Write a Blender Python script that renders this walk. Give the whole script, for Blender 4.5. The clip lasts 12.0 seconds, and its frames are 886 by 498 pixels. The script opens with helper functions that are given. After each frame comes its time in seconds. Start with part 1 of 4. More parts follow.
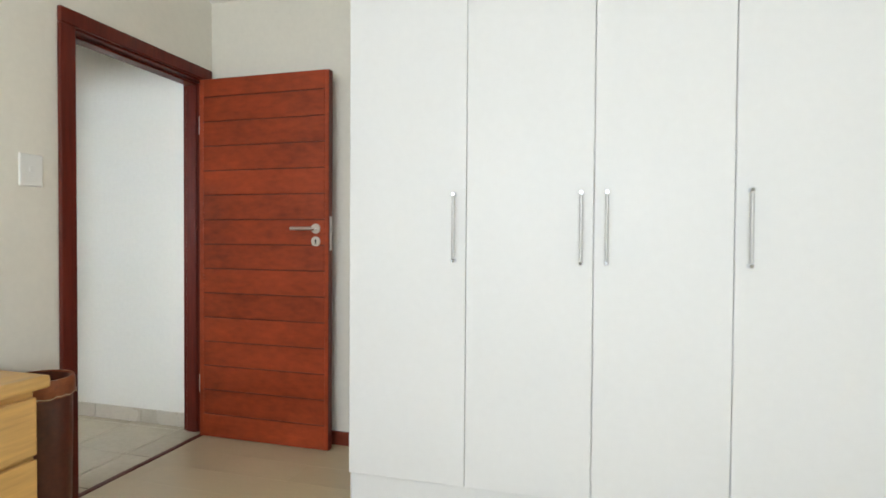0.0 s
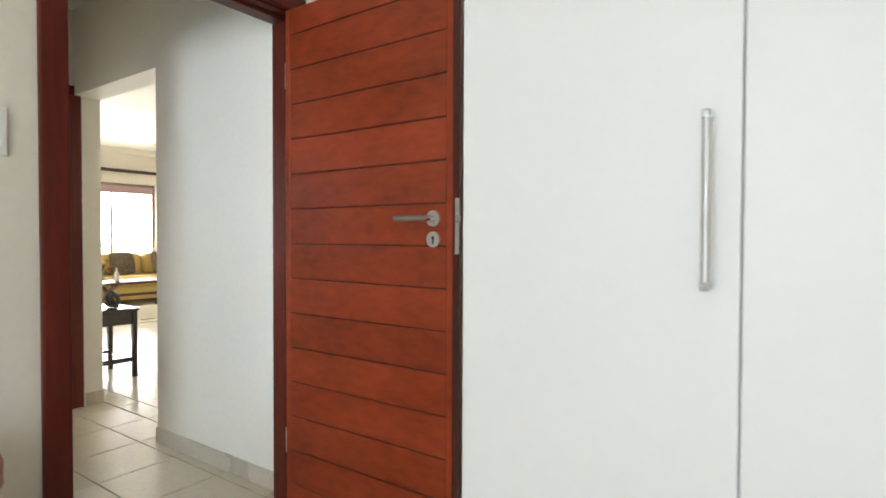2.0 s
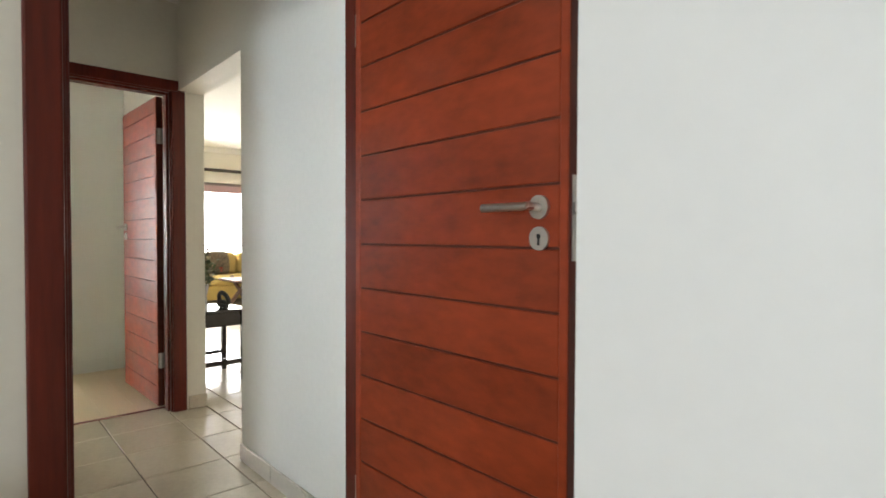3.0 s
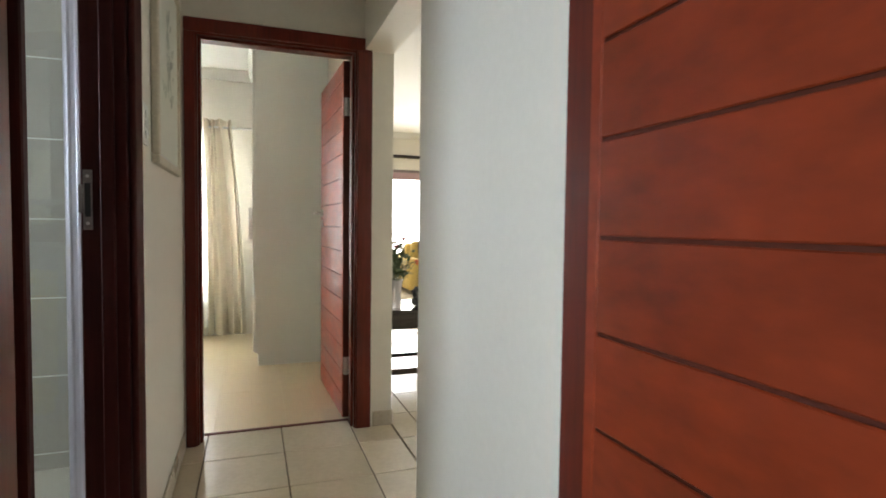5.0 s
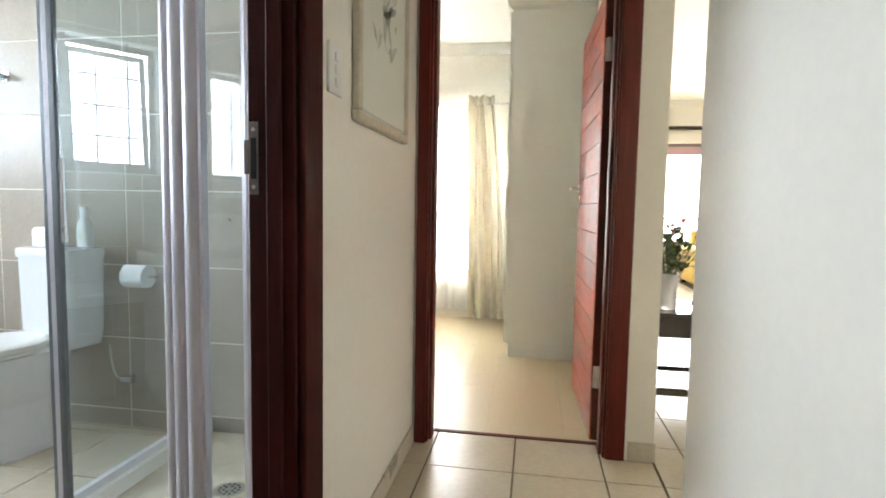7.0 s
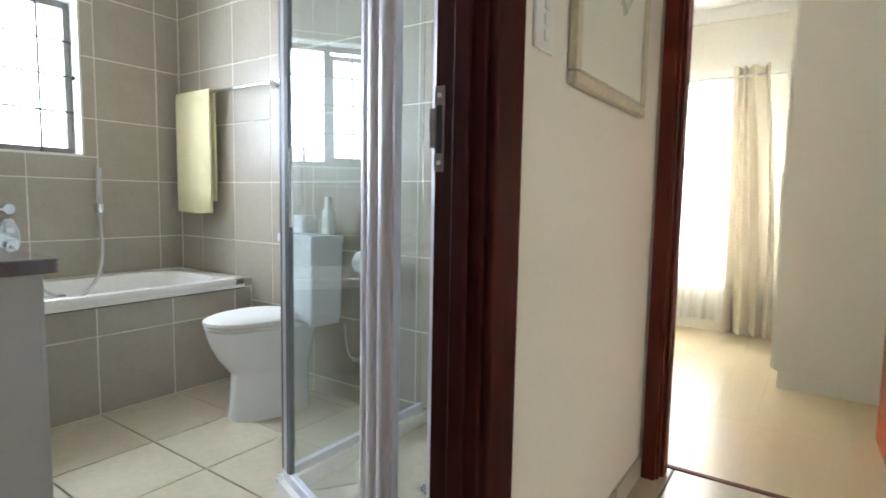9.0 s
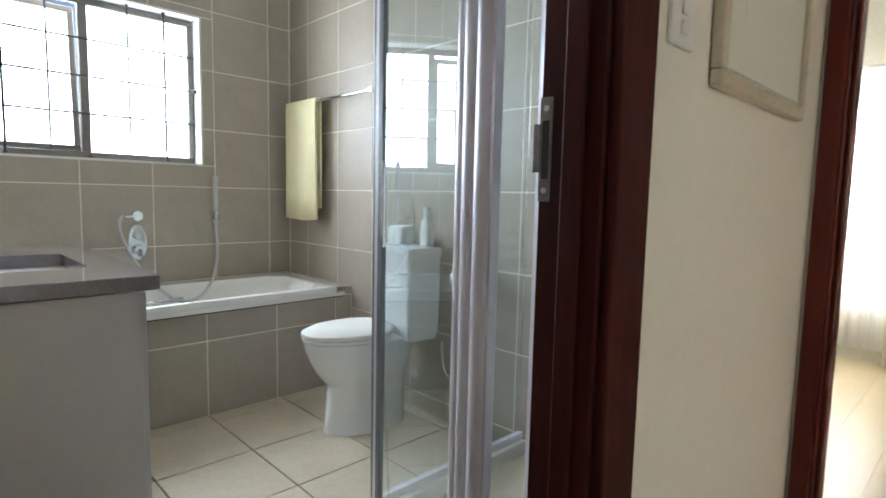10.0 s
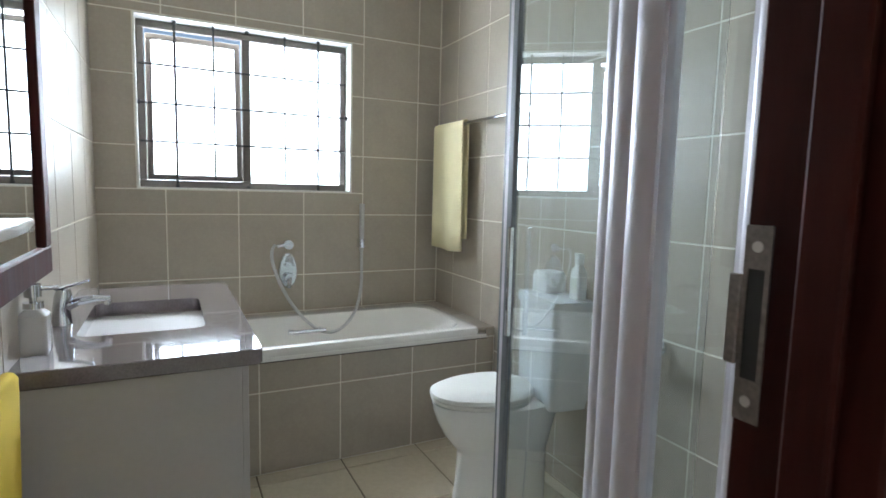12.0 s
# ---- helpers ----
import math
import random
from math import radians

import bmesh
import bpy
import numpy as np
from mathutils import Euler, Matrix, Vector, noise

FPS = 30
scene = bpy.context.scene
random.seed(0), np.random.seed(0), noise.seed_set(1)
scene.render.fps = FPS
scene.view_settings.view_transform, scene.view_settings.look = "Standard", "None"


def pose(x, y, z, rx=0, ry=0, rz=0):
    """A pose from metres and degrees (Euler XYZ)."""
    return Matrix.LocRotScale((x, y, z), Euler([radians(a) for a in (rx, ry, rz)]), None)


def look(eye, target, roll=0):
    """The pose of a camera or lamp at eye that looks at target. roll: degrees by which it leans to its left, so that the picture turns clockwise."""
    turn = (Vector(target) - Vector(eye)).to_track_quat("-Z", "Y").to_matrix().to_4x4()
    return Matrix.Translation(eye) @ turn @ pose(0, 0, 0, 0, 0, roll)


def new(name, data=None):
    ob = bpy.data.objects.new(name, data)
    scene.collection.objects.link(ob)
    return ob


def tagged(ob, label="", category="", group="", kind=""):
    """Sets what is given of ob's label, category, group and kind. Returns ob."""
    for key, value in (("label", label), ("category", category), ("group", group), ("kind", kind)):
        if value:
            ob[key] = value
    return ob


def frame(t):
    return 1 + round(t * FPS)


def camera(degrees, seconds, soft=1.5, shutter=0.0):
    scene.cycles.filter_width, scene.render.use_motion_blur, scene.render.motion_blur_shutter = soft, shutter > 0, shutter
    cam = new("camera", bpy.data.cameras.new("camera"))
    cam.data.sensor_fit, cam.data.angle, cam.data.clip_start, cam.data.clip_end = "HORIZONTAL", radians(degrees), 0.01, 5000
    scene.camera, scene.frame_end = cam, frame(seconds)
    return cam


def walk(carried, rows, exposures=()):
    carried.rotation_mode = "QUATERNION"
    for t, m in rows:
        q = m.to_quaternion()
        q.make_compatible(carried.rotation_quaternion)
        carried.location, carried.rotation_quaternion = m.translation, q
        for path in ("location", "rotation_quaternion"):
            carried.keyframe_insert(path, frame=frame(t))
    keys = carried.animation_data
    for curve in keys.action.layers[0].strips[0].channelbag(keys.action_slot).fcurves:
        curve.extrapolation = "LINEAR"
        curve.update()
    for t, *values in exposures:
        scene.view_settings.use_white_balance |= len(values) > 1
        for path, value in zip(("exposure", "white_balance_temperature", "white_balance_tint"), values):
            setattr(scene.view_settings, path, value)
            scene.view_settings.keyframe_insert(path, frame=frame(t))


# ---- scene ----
cam = camera(78.6, 12.0, soft=1.65, shutter=0.3)
PATH = [
    (0, (0.505, 0.535, 1.147), (-0.024, 2.463, 1.107), 0.4),
    (0.3, (0.456, 0.729, 1.139), (-0.109, 2.647, 1.105), 0.5),
    (0.5, (0.428, 0.839, 1.139), (-0.179, 2.745, 1.1), 0.3),
    (1, (0.324, 1.123, 1.138), (-0.43, 2.975, 1.093), 0.3),
    (1.5, (0.218, 1.422, 1.142), (-0.726, 3.184, 1.097), 0.2),
    (2, (0.116, 1.708, 1.131), (-1.023, 3.351, 1.089), 0.2),
    (2.5, (-0.027, 1.962, 1.135), (-1.364, 3.449, 1.088), 0.1),
    (3, (-0.176, 2.195, 1.128), (-1.665, 3.53, 1.083), 0.2),
    (3.2, (-0.245, 2.269, 1.122), (-1.783, 3.546, 1.085), 0.2),
    (4.8, (-0.879, 2.642, 1.111), (-2.729, 3.399, 1.035), 0.6),
    (5, (-0.968, 2.675, 1.119), (-2.852, 3.341, 1.032), 0.7),
    (5.5, (-1.143, 2.746, 1.109), (-3.097, 3.161, 1.006), 0.9),
    (6, (-1.291, 2.807, 1.091), (-3.282, 2.965, 0.978), 0.8),
    (6.5, (-1.413, 2.852, 1.092), (-3.407, 2.764, 0.955), 1.0),
    (7, (-1.528, 2.878, 1.076), (-3.494, 2.550, 0.921), 1.0),
    (7.2, (-1.573, 2.889, 1.075), (-3.525, 2.48, 0.924), 0.9),
    (8.8, (-1.775, 2.884, 1.038), (-3.458, 1.819, 0.856), 0.95),
    (9, (-1.803, 2.864, 1.042), (-3.438, 1.730, 0.863), 1.05),
    (9.5, (-1.864, 2.812, 1.069), (-3.382, 1.522, 0.884), 1.15),
    (10, (-1.947, 2.764, 1.100), (-3.335, 1.336, 0.908), 1.25),
    (10.5, (-2.030, 2.719, 1.137), (-3.279, 1.167, 0.939), 1.35),
    (11, (-2.101, 2.677, 1.184), (-3.203, 1.021, 0.980), 1.32),
    (11.5, (-2.168, 2.616, 1.238), (-3.150, 0.887, 1.030), 1.34),
    (12, (-2.238, 2.530, 1.276), (-3.131, 0.753, 1.066), 1.43),
]
walk(cam, [(t, look(eye, target, roll)) for t, eye, target, roll in PATH],
     exposures=[(0.0, 0.36), (1.0, 0.50), (2.0, 0.30), (2.5, 0.28), (3.0, 0.10), (5.0, -0.06), (6.0, 0.22), (7.0, 0.54), (9.0, 0.48), (9.5, 0.34), (10.0, 0.22), (10.5, 0.24), (11.0, 0.36), (12.0, 0.04)])

# ---- world, sun and window light ----
world = bpy.data.worlds.new("sky")
scene.world = world
world.use_nodes = True
sky = world.node_tree.nodes.new("ShaderNodeTexSky")
sky.sky_type, sky.sun_disc = "NISHITA", False
sky.sun_elevation, sky.sun_rotation = radians(58), radians(20)
world.node_tree.links.new(sky.outputs[0], world.node_tree.nodes["Background"].inputs[0])
world.node_tree.nodes["Background"].inputs[1].default_value = 0.1
sun = new("sun", bpy.data.lights.new("sun", "SUN"))
sun.data.energy, sun.data.angle, sun.data.color = 3.0, radians(0.5), (1, 0.95, 0.88)
sun.matrix_world = look((0.8, 2.2, 4.0), (0, 0, 0))


def window_light(name, at, towards, wide, high, watts, colour):
    """Daylight that stands in a window's opening."""
    lamp = new(name, bpy.data.lights.new(name, "AREA"))
    lamp.data.shape, lamp.data.size, lamp.data.size_y = "RECTANGLE", wide, high
    lamp.data.energy, lamp.data.color = watts, colour
    lamp.matrix_world = look(at, towards)
    return lamp


window_light("daylight_bathroom", (-2.64, -1.0, 1.7), (-2.64, 0.5, 1.7), 1.8, 1.6, 240, (0.75, 0.865, 1.0))
window_light("daylight_bedroom", (0.3, -1.86, 1.6), (0.3, 0, 1.6), 3.4, 1.5, 118, (0.84, 0.92, 1.0))
window_light("daylight_second_bedroom", (-7.15, 1.75, 1.4), (-5, 1.75, 1.4), 1.9, 1.6, 360, (0.97, 0.98, 1.0))
window_light("daylight_living", (-11.6, 6.6, 1.5), (-8, 6.6, 1.5), 4.6, 2.4, 760, (1.0, 0.975, 0.93))
# added fill through an invented north window, to brighten the corridor's south wall
window_light("added_fill_living_north", (-3.4, 9.35, 1.5), (-3.4, 6, 1.5), 2.4, 1.8, 55, (1.0, 0.975, 0.93))

# ---- materials ----


def material(name, base, rough=0.5, metal=0.0, vary=0.12, scale=4.0, fine=60.0, bump=0.15, stretch=(1, 1, 1), coat=0.0, per_object=0.0, gloss_vary=0.15, spec=0.5):
    """A plain surface with variation at two scales, relief and uneven gloss."""
    m = bpy.data.materials.new(name)
    m.use_nodes = True
    n, l = m.node_tree.nodes, m.node_tree.links
    b = n["Principled BSDF"]
    b.inputs["Roughness"].default_value, b.inputs["Metallic"].default_value = rough, metal
    b.inputs["Coat Weight"].default_value = coat
    b.inputs["Specular IOR Level"].default_value = spec
    tc, mp = n.new("ShaderNodeTexCoord"), n.new("ShaderNodeMapping")
    mp.inputs["Scale"].default_value = stretch
    l.new(tc.outputs["Object"], mp.inputs[0])
    big, small = n.new("ShaderNodeTexNoise"), n.new("ShaderNodeTexNoise")
    for t, s, d in ((big, scale, 4), (small, fine, 6)):
        t.inputs["Scale"].default_value, t.inputs["Detail"].default_value = s, d
        l.new(mp.outputs[0], t.inputs["Vector"])
    add = n.new("ShaderNodeMath")
    add.operation = "ADD"
    l.new(big.outputs[0], add.inputs[0])
    l.new(small.outputs[0], add.inputs[1])
    value = add.outputs[0]
    if per_object:
        info, mul = n.new("ShaderNodeObjectInfo"), n.new("ShaderNodeMath")
        mul.operation = "MULTIPLY_ADD"
        mul.inputs[1].default_value = per_object
        l.new(info.outputs["Random"], mul.inputs[0])
        l.new(value, mul.inputs[2])
        value = mul.outputs[0]
    ramp = n.new("ShaderNodeMapRange")
    ramp.inputs[1].default_value, ramp.inputs[2].default_value = 0.6, 1.4 + per_object
    ramp.inputs[3].default_value, ramp.inputs[4].default_value = 1 - vary, 1 + vary
    l.new(value, ramp.inputs[0])
    mix = n.new("ShaderNodeVectorMath")
    mix.operation = "SCALE"
    mix.inputs[0].default_value = base
    l.new(ramp.outputs[0], mix.inputs["Scale"])
    l.new(mix.outputs[0], b.inputs["Base Color"])
    if gloss_vary:
        r = n.new("ShaderNodeMapRange")
        r.inputs[1].default_value, r.inputs[2].default_value = 0.3, 0.7
        r.inputs[3].default_value, r.inputs[4].default_value = rough * (1 - gloss_vary), min(1, rough * (1 + gloss_vary))
        l.new(big.outputs[0], r.inputs[0])
        l.new(r.outputs[0], b.inputs["Roughness"])
    if bump:
        bp = n.new("ShaderNodeBump")
        bp.inputs["Strength"].default_value, bp.inputs["Distance"].default_value = bump, 0.002
        l.new(small.outputs[0], bp.inputs["Height"])
        l.new(bp.outputs[0], b.inputs["Normal"])
    return m


def glass(name, colour, rough=0.0, ior=1.5):
    m = bpy.data.materials.new(name)
    m.use_nodes = True
    b = m.node_tree.nodes["Principled BSDF"]
    b.inputs["Base Color"].default_value = (*colour, 1)
    b.inputs["Transmission Weight"].default_value, b.inputs["Roughness"].default_value, b.inputs["IOR"].default_value = 1, rough, ior
    return m


def sheer(name, colour, through_it):
    """Thin cloth that lets part of the daylight through."""
    m = bpy.data.materials.new(name)
    m.use_nodes = True
    n, l = m.node_tree.nodes, m.node_tree.links
    out, mix, d, t = n["Material Output"], n.new("ShaderNodeMixShader"), n["Principled BSDF"], n.new("ShaderNodeBsdfTranslucent")
    weave = n.new("ShaderNodeTexNoise")
    weave.inputs["Scale"].default_value = 220
    bp = n.new("ShaderNodeBump")
    bp.inputs["Strength"].default_value, bp.inputs["Distance"].default_value = 0.2, 0.001
    l.new(weave.outputs[0], bp.inputs["Height"])
    l.new(bp.outputs[0], d.inputs["Normal"])
    d.inputs["Base Color"].default_value, d.inputs["Roughness"].default_value = (*colour, 1), 0.9
    t.inputs["Color"].default_value = (*colour, 1)
    mix.inputs[0].default_value = through_it
    l.new(d.outputs[0], mix.inputs[1])
    l.new(t.outputs[0], mix.inputs[2])
    l.new(mix.outputs[0], out.inputs[0])
    return m


PAINT = material("cream_wall_paint", (0.78, 0.748, 0.665), 0.6, vary=0.035, scale=1.5, fine=40, bump=0.025)
CEILING = material("white_ceiling_paint", (0.80, 0.79, 0.74), 0.8, vary=0.03, scale=1.0, fine=70, bump=0.15)
MELAMINE = material("white_melamine", (0.79, 0.795, 0.80), 0.5, vary=0.02, scale=1.2, fine=30, bump=0.01)
MELAMINE2 = material("grey_white_melamine", (0.79, 0.80, 0.74), 0.45, vary=0.02, scale=1.2, fine=140, bump=0.03)
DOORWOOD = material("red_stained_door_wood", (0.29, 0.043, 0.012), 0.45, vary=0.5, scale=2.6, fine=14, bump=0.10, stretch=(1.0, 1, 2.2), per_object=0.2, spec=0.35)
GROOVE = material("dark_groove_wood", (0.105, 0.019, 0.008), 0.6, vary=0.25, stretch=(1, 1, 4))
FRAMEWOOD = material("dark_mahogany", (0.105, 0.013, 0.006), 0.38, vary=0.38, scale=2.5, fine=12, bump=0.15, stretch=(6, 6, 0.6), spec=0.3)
# the mahogany above again, with the unlit jamb's shade put into its colour
SHADEDWOOD = material("shaded_mahogany", (0.045, 0.0075, 0.006), 0.55, vary=0.38, scale=2.5, fine=12, bump=0.15, stretch=(6, 6, 0.6), spec=0.12)
BASEWOOD = material("mahogany_skirting", (0.18, 0.03, 0.013), 0.4, vary=0.3, stretch=(0.6, 0.6, 5))
LAMINATE = material("pale_laminate", (0.60, 0.49, 0.31), 0.34, vary=0.05, scale=1.6, fine=14, bump=0.05, stretch=(0.7, 7, 1), per_object=0.12, coat=0.08)
FLOORTILE = material("cream_floor_tile", (0.56, 0.49, 0.37), 0.24, vary=0.10, scale=3.5, fine=45, bump=0.06, per_object=0.18)
FLOORGROUT = material("dark_floor_grout", (0.13, 0.10, 0.07), 0.9, vary=0.3, fine=80, bump=0.4)
WALLTILE = material("taupe_wall_tile", (0.397, 0.346, 0.278), 0.33, vary=0.10, scale=6, fine=70, bump=0.02, per_object=0.15, spec=0.4)
WALLGROUT = material("pale_wall_grout", (0.76, 0.72, 0.62), 0.85, vary=0.08, fine=120, bump=0.3)
SKIRTTILE = material("beige_skirting_tile", (0.52, 0.46, 0.37), 0.3, vary=0.08, scale=5, bump=0.05)
STEEL = material("satin_steel", (0.62, 0.59, 0.56), 0.32, 1.0, vary=0.06, fine=200, bump=0.05)
# darker, more mottled steel for the strike plate
DARKSTEEL = material("dark_mottled_steel", (0.24, 0.21, 0.20), 0.33, 1.0, vary=0.3, scale=30, fine=200, bump=0.1)
HANDLEBAR = material("brushed_handle_metal", (0.55, 0.55, 0.55), 0.5, 0.7, vary=0.06, fine=200, bump=0.05)
CHROME = material("chrome", (0.70, 0.73, 0.78), 0.07, 1.0, vary=0.02, bump=0)
ALU = material("satin_aluminium", (0.68, 0.67, 0.73), 0.38, 0.25, vary=0.02, scale=1.0, fine=4, bump=0, gloss_vary=0.05)
ALUDARK = material("grey_aluminium_seal", (0.20, 0.22, 0.24), 0.4, 0.5, vary=0.06, bump=0.02)
PORCELAIN = material("white_porcelain", (0.82, 0.83, 0.83), 0.1, vary=0.015, bump=0, coat=0.4)
ACRYLIC = material("white_bath_acrylic", (0.80, 0.78, 0.74), 0.16, vary=0.015, bump=0, coat=0.3)
PLASTIC = material("white_plastic", (0.78, 0.78, 0.75), 0.35, vary=0.02, bump=0)
STONE = material("brown_engineered_stone", (0.175, 0.145, 0.15), 0.10, vary=0.3, scale=12, fine=180, bump=0, coat=1.0, gloss_vary=0)
BASIN = material("grey_basin_glaze", (0.30, 0.265, 0.25), 0.15, vary=0.03, bump=0)
VANITY = material("grey_cream_laminate", (0.52, 0.495, 0.48), 0.45, vary=0.03, bump=0.01)
BRONZE = material("bronze_window_frame", (0.15, 0.13, 0.115), 0.45, 0.2, vary=0.15, bump=0.1)
BLACK = material("black_iron", (0.02, 0.02, 0.022), 0.5, vary=0.2, bump=0.2)
PINE = material("yellow_pine", (0.62, 0.36, 0.11), 0.4, vary=0.18, scale=2.5, fine=10, bump=0.1, stretch=(5, 0.7, 7), coat=0.1)
LEATHER = material("brown_leather", (0.085, 0.022, 0.011), 0.36, vary=0.45, scale=9, fine=60, bump=0.5)
LEATHERCUFF = material("tan_leather", (0.26, 0.075, 0.026), 0.32, vary=0.4, scale=9, fine=60, bump=0.4)
STITCH = material("pale_thread", (0.6, 0.5, 0.36), 0.8)
TOWEL = material("pale_yellow_towel", (0.90, 0.82, 0.52), 0.95, vary=0.06, scale=8, fine=260, bump=0.9)
TOWEL2 = material("yellow_towel", (0.72, 0.52, 0.06), 0.95, vary=0.06, scale=8, fine=260, bump=0.9)
PAPER = material("white_tissue", (0.82, 0.82, 0.80), 0.95, vary=0.03, fine=150, bump=0.4)
DARKWOOD = material("dark_espresso_wood", (0.025, 0.014, 0.012), 0.22, vary=0.3, stretch=(1, 5, 5), coat=0.4)
BROWNWOOD = material("walnut_table_wood", (0.10, 0.045, 0.03), 0.5, vary=0.3, stretch=(5, 1, 5), spec=0.3)
SOFA = material("mustard_upholstery", (0.56, 0.41, 0.13), 0.9, vary=0.1, scale=6, fine=160, bump=0.6)
CUSHION = material("patterned_cushion", (0.14, 0.11, 0.07), 0.9, vary=0.9, scale=26, fine=60, bump=0.5)
RUG = material("cream_rug", (0.66, 0.60, 0.47), 0.95, vary=0.12, scale=8, fine=220, bump=0.9)
LEAF = material("green_leaf", (0.055, 0.095, 0.03), 0.4, vary=0.5, scale=20)
PETAL = material("cream_petal", (0.68, 0.60, 0.42), 0.7, vary=0.2, scale=20)
PETALRED = material("red_petal", (0.40, 0.05, 0.035), 0.7, vary=0.3, scale=20)
CURTAIN = sheer("cream_curtain_cloth", (0.82, 0.75, 0.62), 0.07)
VOILE = sheer("white_voile", (0.86, 0.86, 0.84), 0.62)
BLIND = sheer("rose_blind", (0.36, 0.26, 0.26), 0.2)
GLASS = glass("clear_glass", (0.89, 0.95, 0.97))
WINDOWGLASS = glass("window_glass", (0.99, 1.0, 1.0))
FROST = glass("frosted_dispenser_glass", (0.95, 0.93, 0.92), 0.2)
FROST.node_tree.nodes["Principled BSDF"].inputs["Transmission Weight"].default_value = 0.55
MIRROR = material("mirror_silver", (0.9, 0.91, 0.91), 0.015, 1.0, vary=0.0, bump=0, gloss_vary=0)
GILT = material("champagne_gilt_wood", (0.58, 0.53, 0.41), 0.38, 0.3, vary=0.15, scale=8, fine=60, bump=0.2)
MOUNT = material("cream_card_mount", (0.70, 0.72, 0.63), 0.8, vary=0.03)
PRINT = material("faded_botanical_print", (0.46, 0.50, 0.42), 0.8, vary=0.35, scale=7, fine=20, bump=0)
# near-black colour for the shadow line under the bath rim
GAPSHADE = material("painted_gap_shadow", (0.03, 0.026, 0.022), 0.8)
SILVER = material("silver_inlay", (0.62, 0.62, 0.58), 0.35, 0.6, vary=0.1)
LAMPGLASS = material("opal_lamp_glass", (0.82, 0.80, 0.72), 0.3, vary=0.02)
GROUND = material("sunlit_ground", (0.36, 0.33, 0.25), 0.9, vary=0.3, scale=1.2)
GARDENWALL = material("cream_garden_wall", (0.62, 0.55, 0.42), 0.9, vary=0.1)
TRAYWHITE = material("white_shower_tray", (0.78, 0.77, 0.73), 0.3, vary=0.03)
MOSAIC = material("beige_shower_floor", (0.52, 0.45, 0.34), 0.4, vary=0.15, scale=30, fine=90)

# ---- builders ----


def box(bm, x0, x1, y0, y1, z0, z1, bevel=0.0, segments=1):
    made = bmesh.ops.create_cube(bm, size=1)["verts"]
    for v in made:
        v.co = Vector((x0 + (v.co.x + 0.5) * (x1 - x0), y0 + (v.co.y + 0.5) * (y1 - y0), z0 + (v.co.z + 0.5) * (z1 - z0)))
    if bevel:
        edges = {e for v in made for e in v.link_edges}
        bmesh.ops.bevel(bm, geom=list(edges), offset=bevel, segments=segments, profile=0.5, affect="EDGES")
    return bm


def block(x0, x1, y0, y1, z0, z1, bevel=0.0, segments=1):
    return box(bmesh.new(), x0, x1, y0, y1, z0, z1, bevel, segments)


def rod(bm, a, b, r0, r1=None, sides=16):
    a, b = Vector(a), Vector(b)
    m = Matrix.Translation((a + b) / 2) @ (b - a).to_track_quat("Z", "Y").to_matrix().to_4x4()
    bmesh.ops.create_cone(bm, cap_ends=True, segments=sides, radius1=r0, radius2=r0 if r1 is None else r1, depth=(b - a).length, matrix=m)
    return bm


def loft(rings, close=True, cap_first=False, cap_last=True, bm=None):
    """Joins rings of equally many points."""
    bm = bm or bmesh.new()
    rows = [[bm.verts.new(p) for p in ring] for ring in rings]
    for a, b in zip(rows, rows[1:]):
        k = len(a)
        for i in range(k if close else k - 1):
            bm.faces.new((a[i], a[(i + 1) % k], b[(i + 1) % k], b[i]))
    if cap_first:
        bm.faces.new(reversed(rows[0]))
    if cap_last:
        bm.faces.new(rows[-1])
    bmesh.ops.recalc_face_normals(bm, faces=bm.faces)
    return bm


def rounded(cx, cy, hx, hy, r, z, n=6):
    """A rounded rectangle as a ring of points."""
    pts = []
    for sx, sy, a0 in ((1, 1, 0), (-1, 1, 90), (-1, -1, 180), (1, -1, 270)):
        for i in range(n):
            a = radians(a0 + 90 * i / (n - 1))
            pts.append((cx + sx * (hx - r) + r * math.cos(a), cy + sy * (hy - r) + r * math.sin(a), z))
    return pts


def part(name, bm, mat, parent=None, label="", smooth=False):
    """Links a bmesh as one mesh object under a thing or a part."""
    me = bpy.data.meshes.new(name)
    bm.normal_update()
    bm.to_mesh(me)
    bm.free()
    me.materials.append(mat)
    if smooth:
        for p in me.polygons:
            p.use_smooth = True
        me.set_sharp_from_angle(angle=radians(40))
    ob = new(name, me)
    ob.parent = parent
    return tagged(ob, label)


def thing(name, label, category, at=(0, 0, 0), turn=0.0, group="", kind="", size=1.0):
    ob = new(name)
    ob.matrix_basis = pose(*at, 0, 0, turn) @ Matrix.Scale(size, 4)
    return tagged(ob, label, category, group, kind)


def structure(name, bm, mat, label, smooth=False):
    return tagged(part(name, bm, mat, None, "", smooth), label, "", "", "structure")


